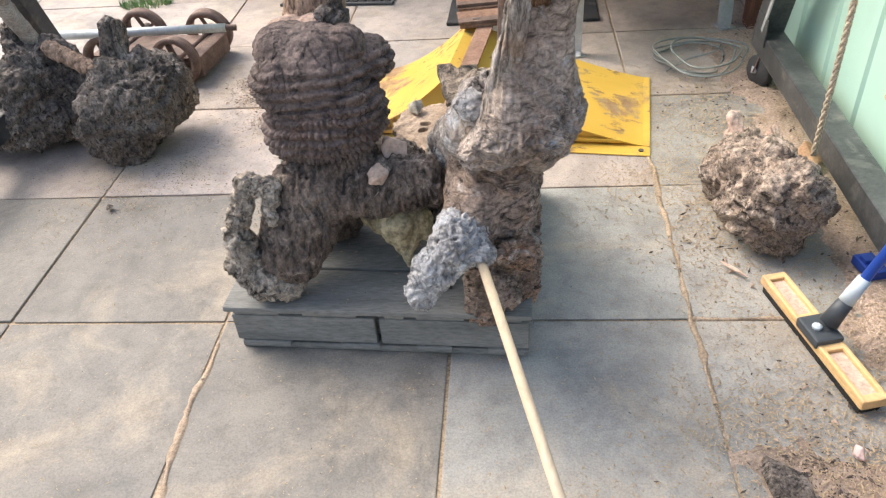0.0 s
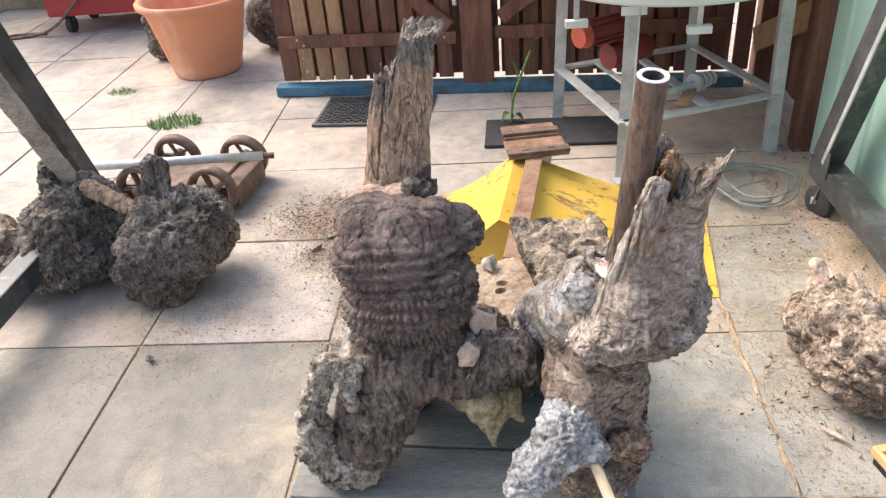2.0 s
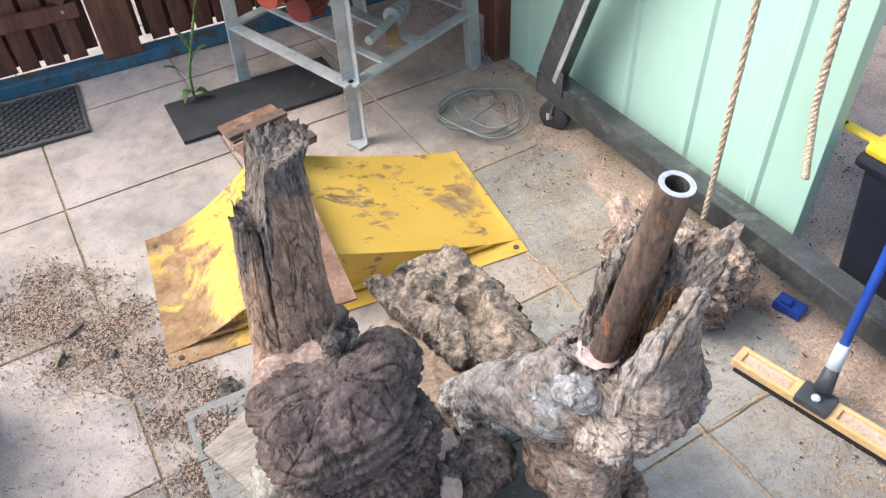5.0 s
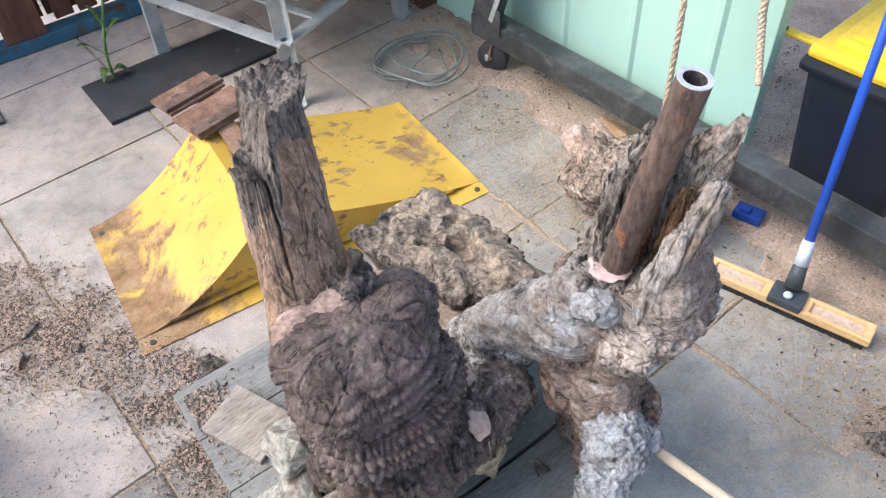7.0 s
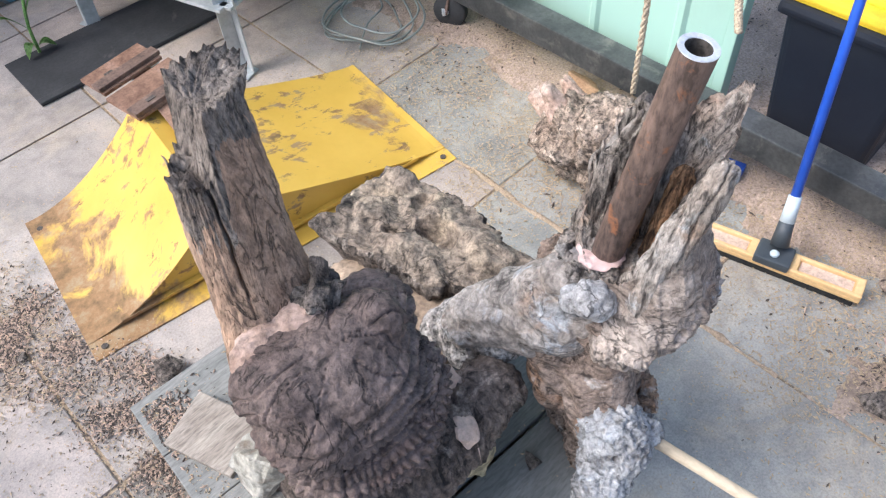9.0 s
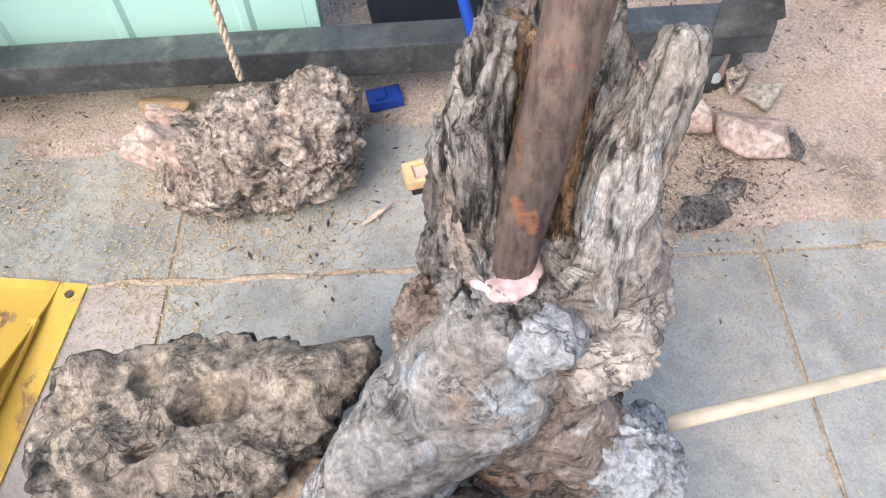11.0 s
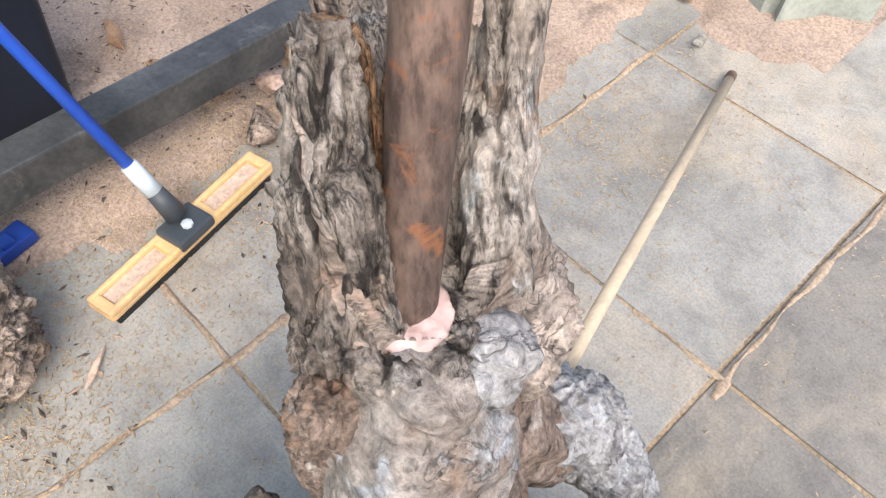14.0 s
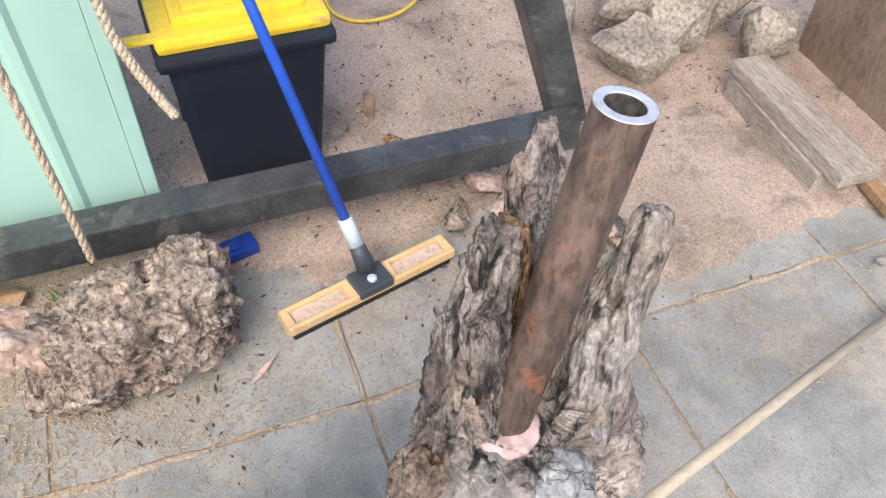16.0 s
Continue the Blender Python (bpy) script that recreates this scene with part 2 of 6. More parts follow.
M = {
    "slab": slab_material("grey_paving", [(0.0, (0.31, 0.31, 0.287)), (0.4, (0.36, 0.35, 0.322)), (0.7, (0.34, 0.34, 0.317)), (1.0, (0.39, 0.375, 0.34))]),
    "buff_slab": slab_material("buff_paving", [(0.0, (0.39, 0.335, 0.295)), (0.35, (0.45, 0.38, 0.335)), (0.65, (0.42, 0.375, 0.34)), (1.0, (0.47, 0.40, 0.36))]),
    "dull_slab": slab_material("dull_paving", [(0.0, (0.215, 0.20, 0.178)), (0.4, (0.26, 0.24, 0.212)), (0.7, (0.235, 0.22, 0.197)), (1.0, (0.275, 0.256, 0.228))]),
    "joint": surface("trodden_sand", [(0.38, 0.28, 0.19), (0.50, 0.385, 0.275)], 9, 130, bump=0.7, depth=0.003, contrast=0.5),
    "mortar": surface("joint_sand", [(0.24, 0.19, 0.135), (0.46, 0.34, 0.22), (0.40, 0.32, 0.23)], 5, 120, bump=0.6, contrast=0.55),
    "dirt": surface("dirt", [(0.31, 0.232, 0.182), (0.48, 0.365, 0.288), (0.56, 0.43, 0.34)], 4, 130, bump=0.9, depth=0.006, patch=(0.18, 0.138, 0.108), patch_scale=6.5, patch_low=0.54, patch_high=0.70, contrast=0.5),
    "burl": streaked("ribbed_burl", (0.03, 0.022, 0.02), (0.125, 0.09, 0.078), (0.205, 0.155, 0.135), (0.20, 0.13, 0.105), (1.0, 1.0, 1.0), 8.0, 30.0, 0.56, None, 0.5, 0.003, 0.40, 0.6, 9.0, 0.6),
    "split": streaked("split_timber", (0.12, 0.073, 0.048), (0.33, 0.21, 0.14), (0.48, 0.33, 0.23), (0.20, 0.125, 0.086), (2.4, 2.4, 0.3), 11.0, 20.0, 0.57, None, 1.2, 0.002, 0.36, 0.35, 9.0, 0.6),
    "torn": streaked("torn_grey_fibre", (0.05, 0.04, 0.033), (0.17, 0.135, 0.11), (0.33, 0.28, 0.235), (0.24, 0.17, 0.125), (5, 5, 0.35), 9.0, 20.0, 0.56, None, 0.4, 0.005, 0.45, 0.4),
    "ledge": surface("sandy_ledge", [(0.26, 0.19, 0.135), (0.38, 0.285, 0.205), (0.44, 0.34, 0.25)], 9, 110, bump=0.8, depth=0.004, patch=(0.15, 0.11, 0.085), patch_scale=10, patch_low=0.54, patch_high=0.66, contrast=0.45),
    "root": streaked("gnarled_root", (0.022, 0.016, 0.013), (0.115, 0.085, 0.068), (0.225, 0.178, 0.145), (0.085, 0.062, 0.05), (1.8, 1.8, 0.7), 9.0, 24.0, 0.53, (0.42, 0.35, 0.285), 0.6, 0.007, 0.45),
    "snag": streaked("weathered_burl", (0.09, 0.07, 0.058), (0.29, 0.24, 0.20), (0.44, 0.395, 0.355), (0.36, 0.24, 0.165), (1.2, 1.2, 2.0), 9.0, 22.0, 0.55, (0.55, 0.575, 0.60), 0.9, 0.003, 0.39, 0.4, 7.0, 0.7, 0.45),
    "pitted": streaked("pitted_wood", (0.05, 0.04, 0.034), (0.30, 0.265, 0.235), (0.52, 0.50, 0.48), (0.34, 0.24, 0.17), (1.2, 1.2, 1.6), 9.0, 34.0, 0.60, (0.55, 0.57, 0.59), 0.6, 0.005, 0.43),
    "grey_bark": streaked("grey_bark", (0.035, 0.027, 0.023), (0.17, 0.14, 0.118), (0.34, 0.30, 0.262), (0.22, 0.165, 0.125), (2.6, 2.6, 0.4), 9.0, 20.0, 0.56, (0.44, 0.42, 0.39), 0.6, 0.009, 0.50),
    "collar": surface("scraped_wood", [(0.30, 0.20, 0.15), (0.46, 0.33, 0.265), (0.54, 0.42, 0.35)], 16, 80, bump=0.8, depth=0.004, contrast=0.6),
    "crest": streaked("crusted_root", (0.06, 0.048, 0.04), (0.34, 0.285, 0.225), (0.54, 0.47, 0.385), (0.15, 0.115, 0.092), (1.3, 1.3, 1.0), 11.0, 30.0, 0.57, (0.60, 0.54, 0.46), 0.7, 0.005, 0.42, 0.5),
    "shell": streaked("smooth_shell", (0.095, 0.068, 0.052), (0.275, 0.21, 0.165), (0.47, 0.40, 0.345), (0.36, 0.245, 0.18), (1.0, 1.0, 2.2), 9.0, 14.0, 0.57, (0.50, 0.50, 0.50), 1.6, 0.003, 0.40, 0.4, 8.0, 0.9, 0.7),
    "rustwood": streaked("rust_brown_wood", (0.065, 0.044, 0.034), (0.225, 0.16, 0.122), (0.39, 0.30, 0.24), (0.45, 0.27, 0.165), (1.0, 1.0, 2.6), 9.0, 22.0, 0.53, (0.50, 0.46, 0.42), 1.2, 0.005, 0.44, 0.5, 9.0, 0.85, 0.6),
    "ash": streaked("ash_white_wood", (0.13, 0.11, 0.10), (0.38, 0.365, 0.355), (0.56, 0.565, 0.57), (0.34, 0.26, 0.20), (1.4, 1.4, 1.4), 9.0, 26.0, 0.57, (0.64, 0.67, 0.70), 0.8, 0.003, 0.39, 0.4, 7.0, 0.7, 0.5),
    "silver": streaked("silvered_wood", (0.055, 0.042, 0.036), (0.32, 0.265, 0.22), (0.50, 0.455, 0.41), (0.32, 0.225, 0.16), (3.4, 3.4, 0.36), 9.0, 20.0, 0.55, (0.52, 0.55, 0.565), 0.5, 0.007, 0.45, 0.5),
    "heart": streaked("orange_heartwood", (0.10, 0.05, 0.028), (0.36, 0.20, 0.105), (0.54, 0.35, 0.20), (0.22, 0.13, 0.08), (3, 3, 0.4), 8.0, 24.0, 0.56, None, 1.0, 0.007),
    "sandy": streaked("sand_caked_burl", (0.05, 0.04, 0.033), (0.22, 0.17, 0.13), (0.36, 0.29, 0.22), (0.44, 0.35, 0.25), (1.2, 1.2, 1.2), 8.0, 26.0, 0.52, None, 0.8, 0.006, 0.42, 0.6),
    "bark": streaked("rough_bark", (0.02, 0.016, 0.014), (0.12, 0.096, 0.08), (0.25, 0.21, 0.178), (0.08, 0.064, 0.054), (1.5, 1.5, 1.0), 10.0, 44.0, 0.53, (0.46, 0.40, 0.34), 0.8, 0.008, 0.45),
    "pale_bark": streaked("pale_bark", (0.06, 0.044, 0.035), (0.28, 0.21, 0.16), (0.47, 0.375, 0.30), (0.52, 0.40, 0.31), (1.0, 1.0, 1.6), 10.0, 38.0, 0.54, (0.60, 0.505, 0.425), 0.8, 0.008, 0.45),
    "chalk": surface("pale_broken_wood", [(0.27, 0.25, 0.205), (0.40, 0.375, 0.315), (0.48, 0.45, 0.385)], 12, 60, bump=0.9, depth=0.006, patch=(0.20, 0.155, 0.115), patch_scale=14, patch_low=0.50, patch_high=0.62, contrast=0.65),
    "moss": surface("yellow_green_wood", [(0.26, 0.215, 0.125), (0.46, 0.385, 0.235), (0.56, 0.48, 0.31)], 12, 70, bump=0.8),
    "chip": surface("fresh_chip", [(0.56, 0.40, 0.30), (0.70, 0.53, 0.42)], 20, 90, bump=0.5, contrast=0.35),
    "resin": surface("pink_resin", [(0.58, 0.40, 0.36), (0.70, 0.51, 0.47)], 30, 60, rough=0.45, bump=0.4, patch=(0.10, 0.07, 0.06), patch_scale=42, patch_low=0.60, patch_high=0.64, contrast=0.2),
    "rust": surface("rusty_pipe", [(0.085, 0.062, 0.053), (0.155, 0.108, 0.088), (0.24, 0.165, 0.13)], 22, 110, stretch=(1, 1, 0.3), rough=0.6, metal=0.25, bump=0.5, depth=0.0015, patch=(0.34, 0.145, 0.07), patch_scale=30, patch_low=0.58, patch_high=0.68, contrast=0.7),
    "cut_steel": surface("cut_steel", [(0.55, 0.56, 0.60), (0.75, 0.77, 0.82)], 40, 150, rough=0.45, metal=0.3, bump=0.15, depth=0.0006, contrast=0.2),
    "pipe_dark": surface("pipe_bore", [(0.05, 0.045, 0.04), (0.11, 0.09, 0.075)], 30, 120),
    "rust_plate": surface("rusty_plate", [(0.16, 0.085, 0.055), (0.27, 0.155, 0.105), (0.35, 0.22, 0.16)], 14, 120, rough=0.75, metal=0.15, bump=0.4, depth=0.001, contrast=0.4),
    "cast_iron": surface("cast_iron", [(0.09, 0.062, 0.05), (0.17, 0.11, 0.085), (0.24, 0.165, 0.13)], 16, 110, rough=0.65, metal=0.2, bump=0.4, depth=0.001, contrast=0.4),
    "steel": surface("dark_steel", [(0.045, 0.048, 0.051), (0.075, 0.078, 0.08), (0.125, 0.127, 0.127)], 8, 90, rough=0.38, metal=0.3, bump=0.2, depth=0.0008, patch=(0.21, 0.20, 0.182), patch_scale=14, patch_low=0.56, patch_high=0.76, contrast=0.3),
    "zinc": surface("galvanised_steel", [(0.36, 0.39, 0.39), (0.50, 0.53, 0.53), (0.58, 0.60, 0.60)], 10, 80, rough=0.5, metal=0.35, bump=0.15, depth=0.0006, contrast=0.15),
    "drum": plain("painted_drum", (0.62, 0.66, 0.64), (0.48, 0.51, 0.49), 0.42),
    "green": plain("mint_sheet", (0.43, 0.66, 0.56), (0.37, 0.55, 0.46), 0.4),
    "grey_green": surface("old_sheet", [(0.27, 0.30, 0.26), (0.40, 0.43, 0.38)], 5, 60, rough=0.55, bump=0.2, depth=0.001, patch=(0.20, 0.175, 0.135), patch_scale=9, patch_low=0.60, patch_high=0.74, contrast=0.25),
    "yellow": paint_material(),
    "lid": surface("yellow_plastic", [(0.82, 0.55, 0.03), (0.90, 0.64, 0.04)], 4, 60, rough=0.42, bump=0.1, depth=0.001, patch=(0.34, 0.24, 0.14), patch_scale=8, patch_low=0.62, patch_high=0.74, contrast=0.12),
    "bin": surface("dark_plastic", [(0.007, 0.011, 0.022), (0.013, 0.019, 0.032)], 5, 90, rough=0.55, bump=0.12, depth=0.001, patch=(0.15, 0.15, 0.15), patch_scale=20, patch_low=0.72, patch_high=0.8, contrast=0.12),
    "blue": surface("blue_plastic", [(0.02, 0.085, 0.50), (0.03, 0.12, 0.60)], 6, 60, rough=0.35, bump=0.05, depth=0.0005, contrast=0.05),
    "dark_blue": surface("blue_block", [(0.012, 0.045, 0.28), (0.02, 0.07, 0.36)], 8, 60, rough=0.45, bump=0.1, depth=0.0005, contrast=0.08),
    "blue_rail": surface("blue_steel", [(0.03, 0.11, 0.18), (0.06, 0.19, 0.28)], 6, 90, rough=0.55, bump=0.2, depth=0.001, patch=(0.09, 0.07, 0.05), patch_scale=10, contrast=0.3),
    "broom": surface("cream_plastic", [(0.72, 0.45, 0.19), (0.82, 0.56, 0.28)], 9, 90, rough=0.55, bump=0.15, depth=0.0008, patch=(0.50, 0.31, 0.19), patch_scale=9, patch_low=0.50, patch_high=0.75, contrast=0.12),
    "socket": surface("grey_plastic", [(0.045, 0.055, 0.065), (0.075, 0.085, 0.095)], 9, 80, rough=0.5, bump=0.1, depth=0.0006, contrast=0.1),
    "ferrule": surface("pale_plastic", [(0.56, 0.64, 0.68), (0.64, 0.71, 0.74)], 9, 80, rough=0.45, bump=0.05, depth=0.0005, contrast=0.08),
    "bristle": surface("black_bristle", [(0.012, 0.012, 0.012), (0.03, 0.03, 0.03)], 30, 200),
    "pole": surface("pale_pole", [(0.50, 0.41, 0.29), (0.60, 0.50, 0.37)], 6, 90, stretch=(1, 0.2, 1), rough=0.6, bump=0.2, depth=0.0006, contrast=0.2),
    "rope": surface("jute_rope", [(0.48, 0.38, 0.26), (0.62, 0.51, 0.37)], 40, 220, rough=0.9, bump=0.8, depth=0.002),
    "fence": surface("stained_timber", [(0.085, 0.033, 0.022), (0.16, 0.065, 0.04), (0.235, 0.105, 0.065)], 6, 70, stretch=(2.5, 2.5, 0.3), rough=0.6, bump=0.4, depth=0.001, contrast=0.4),
    "tan_timber": surface("tan_timber", [(0.30, 0.17, 0.09), (0.44, 0.28, 0.16)], 6, 70, stretch=(2.5, 2.5, 0.3), bump=0.4, depth=0.001, contrast=0.4),
    "grey_timber": surface("grey_timber", [(0.22, 0.18, 0.145), (0.36, 0.305, 0.25), (0.44, 0.385, 0.32)], 7, 80, stretch=(0.4, 2.5, 2.5), bump=0.7, depth=0.002, contrast=0.55),
    "pallet": surface("dark_pallet", [(0.15, 0.15, 0.14), (0.23, 0.228, 0.21), (0.30, 0.29, 0.265)], 6, 90, stretch=(0.4, 2, 2), rough=0.75, bump=0.4, depth=0.001, patch=(0.40, 0.34, 0.26), patch_scale=7, patch_low=0.6, patch_high=0.75, contrast=0.35),
    "ply": surface("brown_board", [(0.17, 0.115, 0.075), (0.27, 0.19, 0.13), (0.33, 0.25, 0.18)], 4, 60, stretch=(1, 1, 0.4), bump=0.4, depth=0.001, contrast=0.4),
    "terracotta": plain("terracotta", (0.62, 0.265, 0.145), (0.80, 0.56, 0.43), 0.8),
    "mat": surface("black_rubber", [(0.03, 0.031, 0.033), (0.055, 0.056, 0.058)], 7, 90, rough=0.75, bump=0.3, depth=0.001, patch=(0.17, 0.155, 0.135), patch_scale=6, patch_low=0.58, patch_high=0.75, contrast=0.25),
    "grey_mat": surface("grey_rubber", [(0.075, 0.078, 0.078), (0.12, 0.12, 0.118)], 7, 90, rough=0.8, bump=0.3, depth=0.001, contrast=0.25),
    "red": surface("red_paint", [(0.30, 0.018, 0.02), (0.40, 0.03, 0.032)], 4, 60, rough=0.4, bump=0.05, depth=0.0005, contrast=0.06),
    # Both motor paints are darkened to hold the shade below the drum.
    "motor": surface("shaded_motor_red", [(0.13, 0.016, 0.016), (0.20, 0.03, 0.026)], 8, 80, rough=0.5, bump=0.2, depth=0.001, contrast=0.2),
    "motor_cap": surface("shaded_motor_orange", [(0.34, 0.055, 0.035), (0.44, 0.085, 0.05)], 8, 80, rough=0.5, bump=0.2, depth=0.001, contrast=0.15),
    "vinyl": surface("grey_vinyl", [(0.045, 0.055, 0.062), (0.075, 0.088, 0.097)], 3, 50, rough=0.5, bump=0.2, depth=0.003, contrast=0.1),
    "brick": surface("brick", [(0.42, 0.24, 0.13), (0.54, 0.34, 0.20)], 5, 80, bump=0.5, depth=0.002, contrast=0.35),
    "stone": surface("brown_rock", [(0.20, 0.165, 0.13), (0.34, 0.285, 0.225), (0.42, 0.36, 0.29)], 7, 70, bump=0.8, depth=0.006),
    "leaf": surface("leaf", [(0.10, 0.21, 0.05), (0.16, 0.30, 0.08)], 20, 90, rough=0.55, bump=0.2, depth=0.001),
    "wire": surface("grey_wire", [(0.24, 0.26, 0.24), (0.36, 0.38, 0.35)], 20, 90, rough=0.5, metal=0.3, contrast=0.1),
    "band": surface("yellow_strap", [(0.70, 0.47, 0.05), (0.80, 0.56, 0.08)], 20, 90, rough=0.5, contrast=0.1),
    "cord": surface("orange_cord", [(0.55, 0.09, 0.02), (0.65, 0.13, 0.03)], 20, 90, rough=0.5, contrast=0.1),
    "sawdust": surface("sawdust", [(0.40, 0.30, 0.19), (0.56, 0.43, 0.28)], 60, 200, contrast=0.3),
    "chip_litter": surface("chip_litter", [(0.40, 0.28, 0.21), (0.58, 0.43, 0.33)], 40, 200, contrast=0.3),
    "crumb": surface("bark_crumbs", [(0.055, 0.042, 0.034), (0.13, 0.10, 0.08)], 40, 200, contrast=0.3),
}

# ---- mesh helpers ----


def part(name, bm, material, parent=None, label="", smooth=False):
    me = bpy.data.meshes.new(name)
    bm.to_mesh(me)
    bm.free()
    me.materials.append(M[material])
    if smooth:
        me.shade_smooth()
    ob = new(name, me)
    if parent is not None:
        ob.parent = parent
    if label:
        tagged(ob, label)
    return ob


def thing(name, label, category, m=None, group="", kind=""):
    ob = new(name)
    ob.empty_display_size = 0.1
    if m is not None:
        ob.matrix_world = m
    return tagged(ob, label, category, group, kind)


def box(sx, sy, sz, m=None, bevel=0.0, bm=None):
    """A bevelled block centred on m."""
    bm = bm or bmesh.new()
    m = m if m is not None else Matrix()
    made = bmesh.ops.create_cube(bm, size=1.0, matrix=m @ Matrix.Diagonal((sx, sy, sz, 1)))
    if bevel > 0:
        edges = {e for v in made["verts"] for e in v.link_edges}
        bmesh.ops.bevel(bm, geom=list(edges), offset=bevel, segments=2, profile=0.6, affect="EDGES")
    return bm


def between(a, b):
    """A pose at the middle of a and b with its z along the line."""
    a, b = Vector(a), Vector(b)
    return Matrix.Translation((a + b) / 2) @ (b - a).to_track_quat("Z", "Y").to_matrix().to_4x4()


def bar(a, b, sx, sy, bevel=0.003, bm=None, twist=0.0):
    return box(sx, sy, (Vector(b) - Vector(a)).length, between(a, b) @ pose(0, 0, 0, 0, 0, twist), bevel, bm)


def rod(a, b, r0, r1=None, seg=20, bm=None):
    bm = bm or bmesh.new()
    bmesh.ops.create_cone(bm, cap_ends=True, segments=seg, radius1=r0, radius2=r0 if r1 is None else r1, depth=(Vector(b) - Vector(a)).length, matrix=between(a, b))
    return bm


def lathe(profile, seg=48, m=None):
    """A turned shape from (radius, height) pairs, closed where the radius is 0."""
    bm = bmesh.new()
    rings = []
    for r, z in profile:
        if r < 1e-6:
            rings.append([bm.verts.new((0, 0, z))])
        else:
            rings.append([bm.verts.new((r * math.cos(2 * math.pi * k / seg), r * math.sin(2 * math.pi * k / seg), z)) for k in range(seg)])
    for a, b in zip(rings, rings[1:]):
        for k in range(seg):
            l = (k + 1) % seg
            if len(a) == 1 and len(b) == 1:
                continue
            if len(a) == 1:
                bm.faces.new((a[0], b[l], b[k]))
            elif len(b) == 1:
                bm.faces.new((a[k], a[l], b[0]))
            else:
                bm.faces.new((a[k], a[l], b[l], b[k]))
    if m is not None:
        bm.transform(m)
    bmesh.ops.recalc_face_normals(bm, faces=bm.faces)
    return bm


def cord(points, r, seg=8, sub=8, closed=False, bm=None):
    """A tube along a smooth line through the points."""
    bm = bm or bmesh.new()
    pts = [Vector(p) for p in points]
    n = len(pts)
    line = []
    spans = n if closed else n - 1
    for i in range(spans):
        p0, p1, p2, p3 = (pts[(i - 1) % n] if closed or i > 0 else pts[0], pts[i], pts[(i + 1) % n], pts[(i + 2) % n] if closed or i + 2 < n else pts[-1])
        for k in range(sub):
            t = k / sub
            line.append(0.5 * (2 * p1 + (p2 - p0) * t + (2 * p0 - 5 * p1 + 4 * p2 - p3) * t * t + (3 * p1 - p0 - 3 * p2 + p3) * t ** 3))
    if not closed:
        line.append(pts[-1])
    rings, up = [], Vector((0.13, 0.21, 0.97))
    count = len(line)
    for i, p in enumerate(line):
        a, b = (line[(i - 1) % count], line[(i + 1) % count]) if closed else (line[max(0, i - 1)], line[min(count - 1, i + 1)])
        d = (b - a).normalized()
        s = d.cross(up)
        s = s.normalized() if s.length > 1e-4 else d.orthogonal().normalized()
        u = s.cross(d).normalized()
        rad = r(i / max(1, count - 1)) if callable(r) else r
        rings.append([bm.verts.new(p + rad * (math.cos(2 * math.pi * k / seg) * s + math.sin(2 * math.pi * k / seg) * u)) for k in range(seg)])
    for i in range(count if closed else count - 1):
        a, b = rings[i], rings[(i + 1) % count]
        for k in range(seg):
            bm.faces.new((a[k], a[(k + 1) % seg], b[(k + 1) % seg], b[k]))
    if not closed:
        bm.faces.new(list(reversed(rings[0])))
        bm.faces.new(rings[-1])
    bmesh.ops.recalc_face_normals(bm, faces=bm.faces)
    return bm


def ball(c, r, turn=(0, 0, 0)):
    """A squashed ball for lump(): centre, three radii, turn in degrees."""
    r = (r, r, r) if isinstance(r, (int, float)) else r
    return [pose(*c, *turn) @ Matrix.Diagonal((*r, 1))]


def limb(a, b, r0, r1, flat=1.0, steps=7):
    """A tapered limb for lump(), as a row of balls; flat squashes it across."""
    a, b = Vector(a), Vector(b)
    turn = (b - a).to_track_quat("Z", "Y").to_matrix().to_4x4()
    step = (b - a).length / steps
    out = []
    for i in range(steps + 1):
        t = i / steps
        r = r0 + (r1 - r0) * t
        out.append(Matrix.Translation(a.lerp(b, t)) @ turn @ Matrix.Diagonal((r, r * flat, max(r * 0.8, step * 1.2), 1)))
    return out


def lump(name, blobs, voxel, relief, material, parent=None, label="", smooth=6, cut=None):
    """An organic solid: the balls are fused, smoothed, and given a relief of offset(place, normal)."""
    bm = bmesh.new()
    for m in blobs:
        bmesh.ops.create_icosphere(bm, subdivisions=3, radius=1.0, matrix=m)
    me = bpy.data.meshes.new(name)
    bm.to_mesh(me)
    bm.free()
    raw = new(name + "_raw", me)
    fuse = raw.modifiers.new("fuse", "REMESH")
    fuse.mode, fuse.voxel_size = "VOXEL", voxel
    if smooth:
        sm = raw.modifiers.new("smooth", "SMOOTH")
        sm.factor, sm.iterations = 0.5, smooth
    dg = bpy.context.evaluated_depsgraph_get()
    fused = bpy.data.meshes.new_from_object(raw.evaluated_get(dg))
    bpy.data.objects.remove(raw)
    bpy.data.meshes.remove(me)
    normals = [v.normal.copy() for v in fused.vertices]
    places = [v.co.copy() for v in fused.vertices]
    for v, p, n in zip(fused.vertices, places, normals):
        off = relief(p, n)
        v.co = p + (off if isinstance(off, Vector) else n * off)
    fused.materials.clear()
    fused.materials.append(M[material])
    fused.shade_smooth()
    fused.name = name
    ob = new(name, fused)
    if parent is not None:
        ob.parent = parent
    if label:
        tagged(ob, label)
    return ob


def fbm(p, scale, octaves=4):
    return noise.fractal(p * scale, 0.9, 2.1, octaves)


def ridged(p, scale):
    return 1.0 - abs(noise.noise(p * scale)) * 2.0


